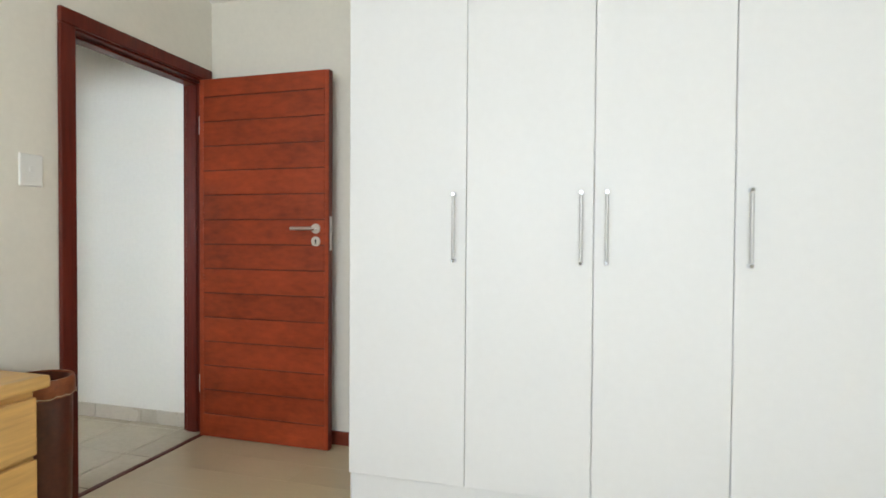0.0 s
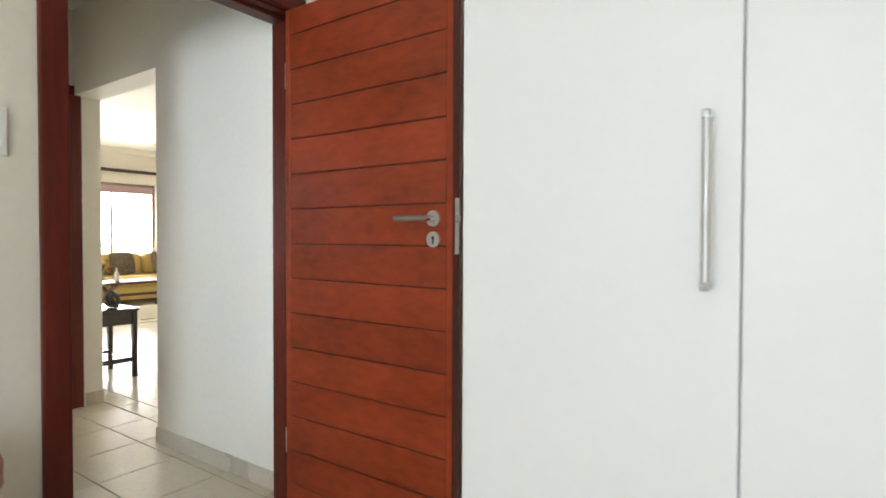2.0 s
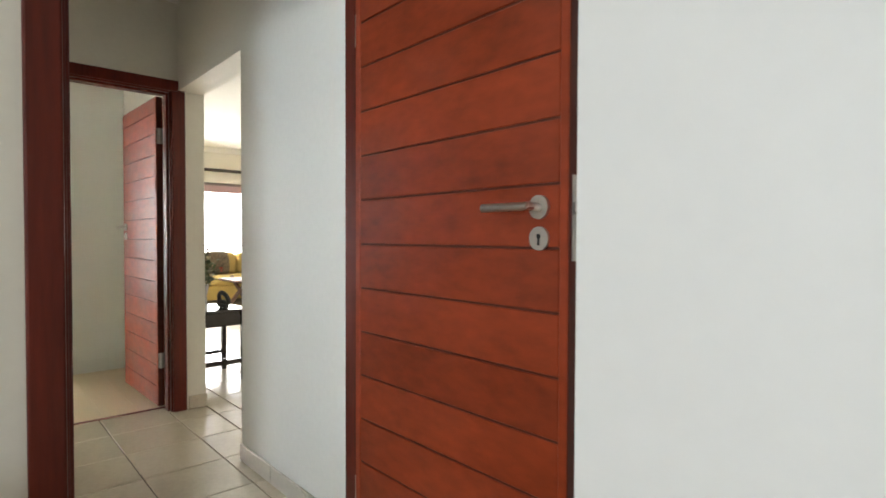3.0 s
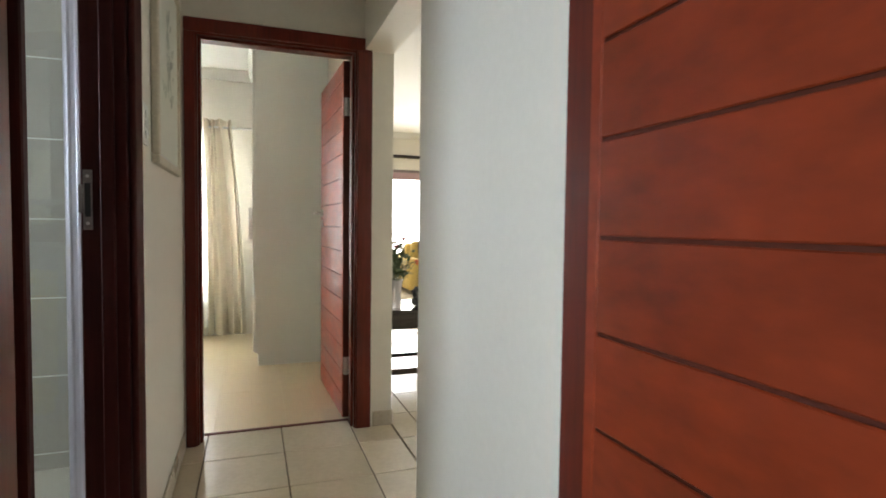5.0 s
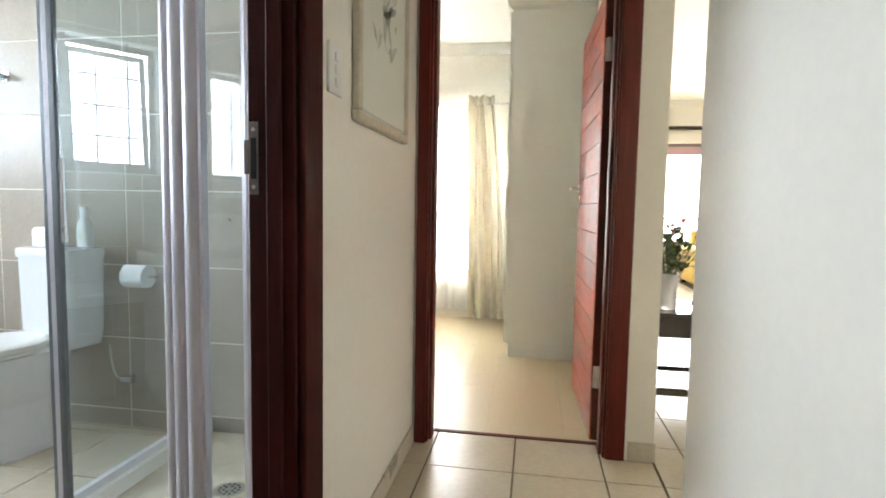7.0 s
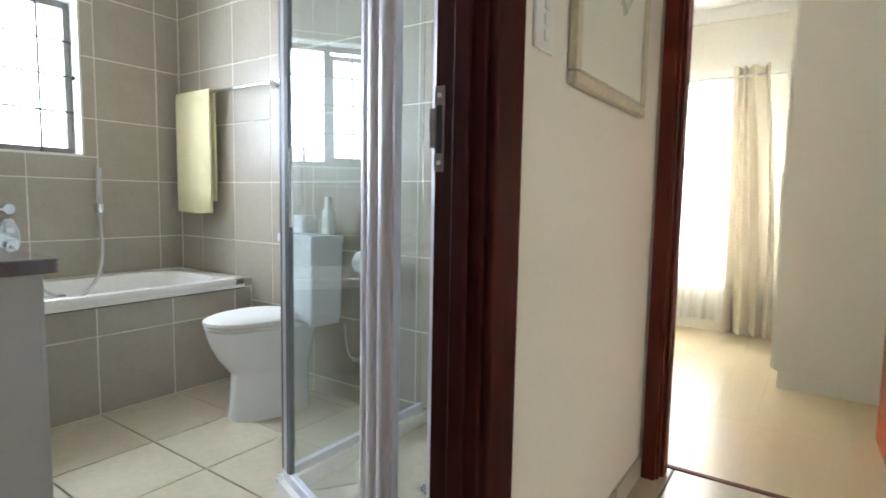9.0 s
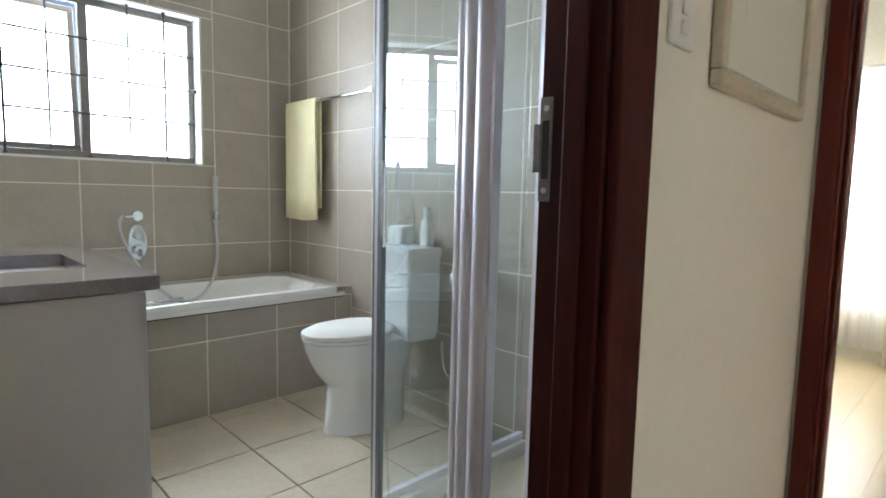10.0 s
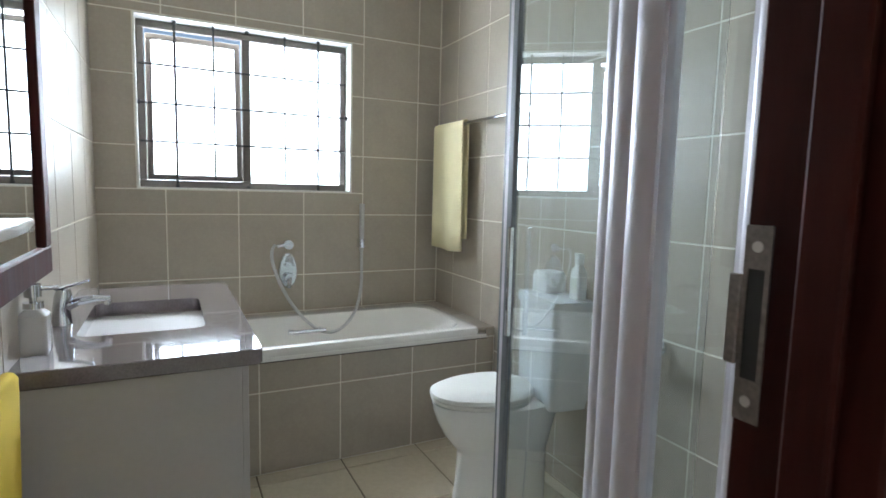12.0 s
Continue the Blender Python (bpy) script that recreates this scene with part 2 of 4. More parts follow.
def tube(name, points, r, mat, parent=None, label="", sides=3):
    """A smooth tube along points."""
    cu = bpy.data.curves.new(name, "CURVE")
    cu.dimensions, cu.bevel_depth, cu.bevel_resolution, cu.use_fill_caps = "3D", r, sides, True
    sp = cu.splines.new("NURBS")
    sp.points.add(len(points) - 1)
    for p, q in zip(sp.points, points):
        p.co = (*q, 1)
    sp.use_endpoint_u, sp.order_u, sp.resolution_u = True, min(4, len(points)), 8
    ob = new("tmp", cu)
    me = bpy.data.meshes.new_from_object(ob)
    bpy.data.objects.remove(ob)
    me.name = name
    me.materials.clear()
    me.materials.append(mat)
    for p in me.polygons:
        p.use_smooth = True
    ob = new(name, me)
    ob.parent = parent
    return tagged(ob, label)


def wall(name, x0, x1, y0, y1, z0, z1, label, along="x", holes=(), mat=None):
    """A wall with thickness and holes (from, to, bottom, top) along its length."""
    a0, a1 = (x0, x1) if along == "x" else (y0, y1)
    cuts = sorted({a0, a1, *(h[0] for h in holes), *(h[1] for h in holes)})
    zs = sorted({z0, z1, *(h[2] for h in holes), *(h[3] for h in holes)})
    bm = bmesh.new()
    for a, b in zip(cuts, cuts[1:]):
        run = None
        for c, d in zip(zs, zs[1:]):
            if any(h[0] <= a and b <= h[1] and h[2] <= c and d <= h[3] for h in holes):
                if run:
                    spans = run
                    box(bm, *((a, b, y0, y1) if along == "x" else (x0, x1, a, b)), *spans)
                run = None
            else:
                run = (run[0], d) if run else (c, d)
        if run:
            box(bm, *((a, b, y0, y1) if along == "x" else (x0, x1, a, b)), *run)
    return structure(name, bm, mat or PAINT, label)

# ---- setting ----
TOP = 2.60
# faces of the bathroom walls and its window
XW, XE, YS, YB = -3.765, -1.90, -0.602, 0.13
WX0, WX1, WZ0, WZ1 = -3.192, -2.088, 1.256, 2.115
wall("wall_bedroom_west", -1.81, -1.66, -1.60, 3.25, 0, TOP, "cream painted plaster wall around the bedroom doorway", "y", [(2.347, 3.236, 0, 2.07)])
wall("wall_bedroom_north", -1.66, 2.60, 3.26, 3.41, 0, TOP, "cream painted plaster wall behind door and wardrobe")
wall("wall_bedroom_east", 2.45, 2.60, -1.60, 3.26, 0, TOP, "cream painted plaster wall", "y")
wall("wall_bedroom_south", -1.81, 2.60, -1.75, -1.60, 0, TOP, "cream painted plaster wall with a wide window", "x", [(-1.2, 1.8, 0.90, 2.2)])
wall("wall_corridor_north", -2.86, -1.66, 3.25, 3.41, 0, 2.75, "cream painted corridor wall ending at the living room")
wall("wall_corridor_beam", -3.89, -2.86, 3.25, 3.41, 2.05, 2.75, "cream painted beam over the living room opening")
wall("wall_corridor_south", -3.89, -1.81, 2.24, 2.355, 0, TOP, "cream painted corridor wall with bathroom doorway and picture", "x", [(-2.70, -1.88, 0, 2.07)])
wall("wall_corridor_end", -4.04, -3.89, 2.24, 3.41, 0, 2.75, "cream painted wall around the second bedroom doorway", "y", [(2.39, 3.235, 0, 2.07)])
wall("wall_bathroom_east", XE + 0.002, -1.81, YS - 0.15, 2.24, 0, TOP, "wall between bathroom and bedroom", "y")
wall("wall_bathroom_south", XW - 0.002, XE + 0.002, YS - 0.156, YS - 0.0018, 0, TOP, "bathroom wall with a barred window", "x", [(WX0, WX1, WZ0, WZ1)], WALLGROUT)
wall("wall_bathroom_west", -4.04, XW - 0.0018, YS - 0.15, 2.24, 0, TOP, "bathroom side wall", "y", mat=WALLGROUT)
wall("wall_second_bedroom_north", -6.90, -4.04, 3.26, 3.41, 0, 2.75, "cream painted wall between second bedroom and living room")
wall("wall_second_bedroom_west", -6.90, -6.75, -0.9, 3.26, 0, TOP, "cream painted wall with a curtained window", "y", [(0.9, 2.45, 0.55, 1.92)])
wall("wall_second_bedroom_south", -6.75, -4.04, -0.9, -0.75, 0, TOP, "cream painted wall")
wall("wall_living_west", -10.55, -10.40, 3.41, 9.0, 0, 2.75, "cream painted living room wall with a wide window", "y", [(4.6, 7.15, 0.55, 2.11)])
# the hole in the north wall is invented, out of view, for the fill
wall("wall_living_north", -10.55, -1.66, 9.0, 9.15, 0, 2.75, "cream painted living room wall with an added unseen window", "x", [(-4.5, -2.3, 0.7, 2.1)])
wall("wall_living_east", -1.66, -1.51, 3.41, 9.0, 0, 2.75, "cream painted living room wall", "y")
wall("wall_living_south", -10.55, -6.90, 3.26, 3.41, 0, 2.75, "cream painted living room wall")
structure("ceiling_bedroom", block(-1.81, 2.60, -1.75, 3.41, TOP, TOP + 0.1), CEILING, "white painted bedroom ceiling")
structure("ceiling_corridor", block(-4.04, -1.81, 2.24, 3.25, TOP, TOP + 0.1), CEILING, "white painted corridor ceiling")
structure("ceiling_bathroom", block(-4.04, -1.81, YS - 0.156, 2.24, TOP, TOP + 0.1), CEILING, "white painted bathroom ceiling")
structure("ceiling_second_bedroom", block(-6.90, -4.04, -0.9, 3.26, TOP, TOP + 0.1), CEILING, "white painted second bedroom ceiling")
structure("ceiling_living", block(-10.55, -1.51, 3.41, 9.15, 2.75, 2.85), CEILING, "white painted living room ceiling")


def cornice(name, x0, x1, y0, y1, z, along, side, label):
    """A coved strip under the ceiling; side: which way it faces."""
    prof = [(0, -0.09), (0.015, -0.085), (0.05, -0.05), (0.075, -0.02), (0.085, 0), (0, 0)]
    bm = bmesh.new()
    rings = []
    for a in ((x0, x1) if along == "x" else (y0, y1)):
        rings.append([((a, y0 + side * u, z + w) if along == "x" else (x0 + side * u, a, z + w)) for u, w in prof])
    loft(rings, cap_first=True, bm=bm)
    return structure(name, bm, CEILING, label)


cornice("trim_cornice_bedroom_north", -1.66, 2.45, 3.26, 3.26, TOP, "x", -1, "white coved plaster cornice")
cornice("trim_cornice_bedroom_west", -1.66, -1.66, -1.6, 3.17, TOP, "y", 1, "white coved plaster cornice")
cornice("trim_cornice_second_west", -6.75, -6.75, -0.75, 3.26, TOP, "y", 1, "white coved plaster cornice")
cornice("trim_cornice_second_north", -6.66, -4.04, 3.26, 3.26, TOP, "x", -1, "white coved plaster cornice")
cornice("trim_cornice_living_west", -10.40, -10.40, 3.41, 9.0, 2.75, "y", 1, "white coved plaster cornice")

# floors: slabs under the pieces, and the ground outside
structure("floor_bedroom", block(-1.66, 2.60, -1.75, 3.41, -0.12, -0.012), LAMINATE, "pale wood laminate bedroom floor")
structure("floor_second_bedroom", block(-6.90, -4.04, -0.9, 3.26, -0.12, -0.012), LAMINATE, "pale wood laminate second bedroom floor")
structure("floor_tiled", block(-10.55, -1.66, 3.26, 9.15, -0.12, -0.006), FLOORGROUT, "tiled living room floor with dark joints")
structure("floor_corridor", block(-4.04, -1.66, 2.205, 3.26, -0.12, -0.006), FLOORGROUT, "cream tiled corridor floor with dark joints")
structure("floor_bathroom", block(-4.04, -1.81, YS - 0.156, 2.205, -0.12, -0.006), FLOORGROUT, "cream tiled bathroom floor with dark joints")
structure("ground", block(-400, 400, -400, 400, -0.4, -0.3), GROUND, "dry sunlit ground outside the house")

# skirtings
structure("baseboard_bedroom_north", block(-1.655, -0.492, 3.242, 3.2595, 0, 0.075, 0.004), BASEWOOD, "mahogany stained skirting board")
structure("baseboard_bedroom_west", block(-1.6595, -1.642, -1.6, 2.302, 0, 0.075, 0.004), BASEWOOD, "mahogany stained skirting board")


def skirting(name, runs):
    ob = tagged(new(name), "beige tile skirting along the wall", "", "", "structure")
    for x0, x1, y0, y1 in runs:
        part("tile", block(x0, x1, y0, y1, 0, 0.085, 0.003), SKIRTTILE, ob)


skirting("baseboard_corridor_north", [(-2.868, -2.5155, 3.240, 3.2495), (-2.5125, -2.163, 3.240, 3.2495), (-2.160, -1.812, 3.240, 3.2495), (-2.870, -2.8605, 3.2500, 3.41)])
skirting("baseboard_corridor_south", [(-3.888, -3.526, 2.3555, 2.365), (-3.523, -3.163, 2.3555, 2.365), (-3.16, -2.842, 2.3555, 2.365)])
skirting("baseboard_corridor_end", [(-3.8895, -3.880, 3.303, 3.412)])
skirting("baseboard_living_south", [(-5.2 + 0.36 * i, -4.843 + 0.36 * i, 3.4105, 3.420) for i in range(3)] + [(-4.12, -3.892, 3.4105, 3.420)])

# thresholds
structure("trim_threshold_bedroom", block(-1.675, -1.645, 2.37, 3.19, -0.006, 0.004, 0.002), GROOVE, "dark strip between laminate and tiles")
structure("trim_threshold_second_bedroom", block(-4.045, -4.02, 2.41, 3.21, -0.006, 0.004, 0.002), GROOVE, "dark strip between laminate and tiles")


def door_frame(name, label, at, turn, clear, deep, high=2.035, wide=(0.07, 0.07), sides=(0, 1), wood=FRAMEWOOD):
    """A hardwood frame: u runs along the wall from one jamb, v from the front face into the wall."""
    ob = tagged(new(name), label, "", "", "structure")
    ob.matrix_basis = pose(*at, 0, 0, turn)
    a, b = wide
    t = 0.035
    part("jamb", block(-t, 0, 0.001, deep - 0.001, 0, high, 0.003), wood, ob)
    part("jamb", block(clear, clear + t, 0.001, deep - 0.001, 0, high, 0.003), wood, ob)
    part("head", block(-t, clear + t, 0.001, deep - 0.001, high, high + 0.035, 0.003), wood, ob)
    part("stop", block(0, 0.013, 0.05, deep - 0.03, 0, high, 0.003), wood, ob)
    part("stop", block(clear - 0.013, clear, 0.05, deep - 0.03, 0, high, 0.003), wood, ob)
    part("stop", block(0.013, clear - 0.013, 0.05, deep - 0.03, high - 0.013, high, 0.003), wood, ob)
    for v0, v1 in [((-0.022, 0.0), (deep, deep + 0.018))[k] for k in sides]:
        for u0, u1 in ((-a, -0.008), (clear + 0.008, clear + b)):
            part("architrave", block(u0, u1, v0, v1, 0, high + 0.008, 0.006, 2), wood, ob)
        part("architrave", block(-a, clear + b, v0, v1, high + 0.008, high + 0.075, 0.006, 2), wood, ob)
    return ob


# the front of the first frame faces the bedroom, that of the second the second bedroom, that of the third the bathroom
door_1 = door_frame("door_1", "dark mahogany frame of the bedroom doorway", (-1.66, 2.382, 0), 90, 0.818, 0.15, wide=(0.08, 0.04), sides=(0,))
door_2 = door_frame("door_2", "dark mahogany frame of the second bedroom doorway", (-4.04, 3.20, 0), -90, 0.775, 0.15, wide=(0.09, 0.06))
door_3 = door_frame("door_3", "dark mahogany frame of the bathroom doorway", (-2.665, 2.24, 0), 0, 0.75, 0.115, wide=(0.118, 0.035), sides=(1,), wood=SHADEDWOOD)


def lever(parent, u, v, side, z=1.185):
    """A lever handle with round rose and keyhole plate on one face; side: which way that face looks."""
    h = part("door_handle", rod(bmesh.new(), (u, v, z), (u, v + side * 0.008, z), 0.026, sides=28), STEEL, parent, "satin steel lever on a round rose", True)
    bm = rod(bmesh.new(), (u, v + side * 0.006, z), (u, v + side * 0.05, z), 0.0095)
    rod(bm, (u + 0.008, v + side * 0.05, z), (u - 0.125, v + side * 0.05, z), 0.0095)
    part("lever", bm, STEEL, h, "", True)
    k = part("keyhole_plate", rod(bmesh.new(), (u, v, z - 0.068), (u, v + side * 0.006, z - 0.068), 0.026, sides=28), STEEL, parent, "satin steel keyhole plate", True)
    bm = rod(bmesh.new(), (u, v + side * 0.005, z - 0.063), (u, v + side * 0.0068, z - 0.063), 0.0055)
    box(bm, u - 0.003, u + 0.003, min(v + side * 0.005, v + side * 0.0068), max(v + side * 0.005, v + side * 0.0068), z - 0.083, z - 0.063)
    part("keyhole", bm, BLACK, k)


def door_leaf(label, at, turn):
    """A solid door with routed horizontal grooves on both faces; u from the hinge, v its thickness."""
    ob = thing("door_leaf", label, "door", at, turn, group="grooved interior doors")
    w, h = 0.81, 2.025
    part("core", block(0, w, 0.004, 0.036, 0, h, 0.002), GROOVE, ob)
    zs = [0] + [0.130 + 0.138 * i for i in range(14)] + [h]
    for v0, v1 in ((-0.001, 0.005), (0.035, 0.041)):
        part("stile", block(0, 0.026, v0, v1, 0, h, 0.002), DOORWOOD, ob)
        part("stile", block(w - 0.022, w, v0, v1, 0, h, 0.002), DOORWOOD, ob)
        for a, b in zip(zs, zs[1:]):
            part("board", block(0.026, w - 0.022, v0, v1, a + (0.0028 if a else 0), b - (0.0028 if b < h else 0), 0.002), DOORWOOD, ob)
    part("edge", block(w, w + 0.003, 0, 0.04, 0, h, 0.001), FRAMEWOOD, ob)
    lever(ob, w - 0.072, -0.001, -1)
    lever(ob, w - 0.072, 0.041, 1)
    lock = part("lock_plate", block(w + 0.003, w + 0.005, 0.009, 0.031, 1.07, 1.25), STEEL, ob, "satin steel lock face plate")
    part("latch", block(w + 0.005, w + 0.015, 0.013, 0.027, 1.17, 1.195, 0.003), STEEL, lock)
    for z in (0.25, 1.72):
        bm = rod(bmesh.new(), (-0.008, 0.02, z), (-0.008, 0.02, z + 0.1), 0.007)
        box(bm, -0.004, 0.001, 0.0, 0.036, z, z + 0.1)
        part("hinge", bm, STEEL, ob, "satin steel butt hinge")
    return ob


leaf = door_leaf("reddish stained wooden door with horizontal grooves, open against the wall", (-1.648, 3.141, 0.008), -0.3)
leaf2 = door_leaf("reddish stained wooden door with horizontal grooves, open into the second bedroom", (-4.052, 3.202, 0.008), 181.8)

# strike plate in the bathroom frame
strike = thing("strike_plate", "satin steel strike plate set in the bathroom door jamb", "strike plate", (-2.652, 2.262, 1.096))
bm = block(-0.0005, 0.0015, -0.011, 0.011, 0, 0.035, 0.0004)
box(bm, -0.0005, 0.0015, -0.011, 0.011, 0.125, 0.16)
box(bm, -0.0005, 0.0015, -0.011, -0.007, 0.035, 0.125)
box(bm, -0.0005, 0.0015, 0.007, 0.011, 0.035, 0.125)
part("plate", bm, DARKSTEEL, strike)
part("lip", block(0.0, 0.004, -0.0215, -0.0111, 0.045, 0.12, 0.001), DARKSTEEL, strike)
part("recess", block(-0.0004, 0.0006, -0.007, 0.007, 0.035, 0.125), BLACK, strike)
for z in (0.017, 0.143):
    part("screw", rod(bmesh.new(), (0.0014, 0, z), (0.0025, 0, z), 0.0045, sides=12), STEEL, strike)

# ---- bedroom ----
def wardrobe_unit(x0, x1, hinge):
    """One wardrobe unit with plinth, carcass, door and bar handle; hinge: -1 where the handle sits right, 1 where it sits left."""
    ob = thing("wardrobe_unit", "tall white melamine wardrobe unit with a bar handle", "wardrobe", (x0, 2.65, 0), group="wardrobe wall")
    w = x1 - x0
    part("carcass", block(0.0, w, 0.021, 0.605, 0.13, TOP - 0.002), MELAMINE, ob)
    part("plinth", block(0.0, w, 0.035, 0.6, 0.0, 0.13), MELAMINE, ob)
    d = part("door", block(0.0013, w - 0.0013, 0.0, 0.019, 0.14, TOP - 0.006, 0.002), MELAMINE, ob)
    u = w - 0.046 if hinge < 0 else 0.046
    bm = rod(bmesh.new(), (u, -0.032, 1.055), (u, -0.032, 1.325), 0.0066, sides=18)
    h = part("handle", bm, HANDLEBAR, d, "brushed steel bar handle with polished ends", True)
    for z in (1.05, 1.314):
        part("handle_post", block(u - 0.0068, u + 0.0068, -0.0388, 0.0, z, z + 0.015, 0.002), CHROME, h)
    return ob


EDGES = (-0.489, 0.02, 0.512, 0.992, 1.468, 1.955, 2.445)
for i, hinge in enumerate((-1, -1, 1, 1, -1, 1)):
    wardrobe_unit(EDGES[i], EDGES[i + 1], hinge)
panel = thing("wardrobe_end_panel", "white melamine end panel of the wardrobe", "panel", (-0.49, 2.65, 0), group="wardrobe wall")
part("panel", block(0, 0.0008, 0.022, 0.6085, 0.0, TOP - 0.002), MELAMINE, panel)


def light_switch(at, turn, rockers, label):
    ob = thing("light_switch", label, "light switch", at, turn)
    part("plate", block(-0.047, 0.047, -0.009, 0, 0, 0.128, 0.004, 2), PLASTIC, ob)
    for z in rockers:
        part("rocker", block(-0.011, 0.011, -0.0125, -0.009, z - 0.012, z + 0.012, 0.002), PLASTIC, ob)
    return ob


light_switch((-1.66, 2.187, 1.342), 90, (0.068,), "white plastic light switch on the bedroom wall")
light_switch((-2.89, 2.355, 1.36), 180, (0.032, 0.064, 0.096), "white plastic light switch beside the bathroom doorway")

chest = thing("chest_of_drawers", "yellow pine chest of drawers against the bedroom wall", "chest of drawers", (-1.655, 1.05, 0))
part("body", block(0, 0.43, 0, 0.81, 0.04, 0.65, 0.003), PINE, chest)
part("top", block(0, 0.465, -0.03, 0.845, 0.6505, 0.694, 0.012, 3), PINE, chest)
part("plinth", block(0.02, 0.41, 0.02, 0.79, 0, 0.04), PINE, chest)
for z0, z1 in ((0.06, 0.235), (0.248, 0.428), (0.441, 0.628)):
    d = part("drawer", block(0.4305, 0.452, 0.012, 0.806, z0, z1, 0.006, 2), PINE, chest)
    part("knob", rod(bmesh.new(), (0.452, 0.41, (z0 + z1) / 2), (0.475, 0.41, (z0 + z1) / 2), 0.012, 0.017), PINE, d, "", True)

bin_ = thing("waste_bin", "brown leather waste bin with folded stitched cuff", "bin", (-1.43, 2.03, 0))
ring = lambda r, z, wob=0.0: [(r * (1 + wob * math.sin(5 * a + z * 40)) * math.cos(a), r * (1 + wob * math.sin(5 * a + z * 40)) * math.sin(a), z) for a in (2 * math.pi * i / 40 for i in range(40))]
part("body", loft([ring(0.100, 0), ring(0.104, 0.2, 0.008), ring(0.107, 0.4, 0.008), ring(0.108, 0.55, 0.006), ring(0.108, 0.625), ring(0.098, 0.63), ring(0.094, 0.5), ring(0.09, 0.03)], cap_first=True), LEATHER, bin_, "", True)
part("cuff", loft([ring(0.111, 0.565, 0.015), ring(0.117, 0.575, 0.015), ring(0.117, 0.62), ring(0.112, 0.634), ring(0.104, 0.634)], cap_last=False), LEATHERCUFF, bin_, "folded leather cuff", True)
part("stitching", loft([[(p[0], p[1], p[2] + 0.004 * math.sin(i * 2.3)) for i, p in enumerate(ring(0.1175, 0.570, 0.015))], [(p[0], p[1], p[2] + 0.004 * math.sin(i * 2.3) + 0.004) for i, p in enumerate(ring(0.1185, 0.570, 0.015))]], cap_last=False), STITCH, bin_, "pale thread stitching")

# bedroom window, behind
win = tagged(new("window_1"), "wide bronze framed bedroom window", "", "", "structure")
bm = bmesh.new()
for x0, x1, z0, z1 in ((-1.2, 1.8, 0.90, 0.95), (-1.2, 1.8, 2.15, 2.2), (-1.2, -1.15, 0.95, 2.15), (1.75, 1.8, 0.95, 2.15), (0.27, 0.33, 0.95, 2.15)):
    box(bm, x0, x1, -1.70, -1.66, z0, z1)
part("window_frame", bm, BRONZE, win)

# ---- corridor ----
pic = thing("picture", "framed faded botanical print in a champagne gilt frame", "picture", (-3.33, 2.3555, 1.318))
PW, PH = 0.30, 0.76
for x0, x1, z0, z1 in ((-PW, PW, 0, 0.032), (-PW, PW, PH - 0.032, PH), (-PW, -PW + 0.032, 0.032, PH - 0.032), (PW - 0.032, PW, 0.032, PH - 0.032)):
    part("frame", block(x0, x1, 0.001, 0.026, z0, z1, 0.006, 2), GILT, pic)
part("inlay", block(-PW + 0.032, PW - 0.032, 0.001, 0.016, 0.032, PH - 0.032), SILVER, pic)
part("mount", block(-PW + 0.042, PW - 0.042, 0.0161, 0.0172, 0.042, PH - 0.042), MOUNT, pic)
art = part("print", block(-PW + 0.13, PW - 0.13, 0.0173, 0.0178, 0.14, PH - 0.12), MOUNT, pic, "faded grey green plant print")
bm = bmesh.new()
rnd = random.Random(5)
for i in range(46):
    a, l, cx, cz = rnd.uniform(0.4, 2.7), rnd.uniform(0.03, 0.10), rnd.gauss(0, 0.045), rnd.uniform(0.22, 0.55)
    d, nrm = Vector((math.cos(a), 0, math.sin(a))), Vector((-math.sin(a), 0, math.cos(a)))
    c = Vector((cx, 0.0181, cz))
    bm.faces.new([bm.verts.new(c + d * s * l + nrm * w * l * 0.16) for s, w in ((0, 0), (0.5, -1), (1, 0), (0.5, 1))])
part("leaf_drawing", bm, PRINT, art)

# ---- bathroom ----
win = tagged(new("window_2"), "bronze framed bathroom window with burglar bars and an open sash", "", "", "structure")
bm = bmesh.new()
for x0, x1, z0, z1 in ((WX0, WX1, WZ0, WZ0 + 0.008), (WX0, WX1, WZ1 - 0.008, WZ1), (WX0, WX0 + 0.008, WZ0 + 0.008, WZ1 - 0.008), (WX1 - 0.008, WX1, WZ0 + 0.008, WZ1 - 0.008)):
    box(bm, x0, x1, YS - 0.156, YS + 0.002, z0, z1)
part("reveal", bm, PLASTIC, win, "white painted window reveal")
FY0, FY1 = YS - 0.134, YS - 0.096


def bars(rects, y0, y1, bevel=0.004):
    b = bmesh.new()
    for x0, x1, z0, z1 in rects:
        box(b, x0, x1, y0, y1, z0, z1, bevel)
    return b


MX = -2.622
part("window_frame", bars(((WX0 + 0.008, WX1 - 0.008, WZ0 + 0.008, WZ0 + 0.045), (WX0 + 0.008, WX1 - 0.008, WZ1 - 0.045, WZ1 - 0.008), (WX0 + 0.008, WX0 + 0.042, WZ0 + 0.045, WZ1 - 0.045), (WX1 - 0.042, WX1 - 0.008, WZ0 + 0.045, WZ1 - 0.045), (MX - 0.022, MX + 0.022, WZ0 + 0.045, WZ1 - 0.045)), FY0, FY1), BRONZE, win)
pane = part("pane", block(WX0 + 0.042, MX - 0.022, YS - 0.118, YS - 0.114, WZ0 + 0.045, WZ1 - 0.045), WINDOWGLASS, win)
pane.visible_shadow = False
SW, ST = WX1 - MX - 0.066, WZ1 - WZ0 - 0.092
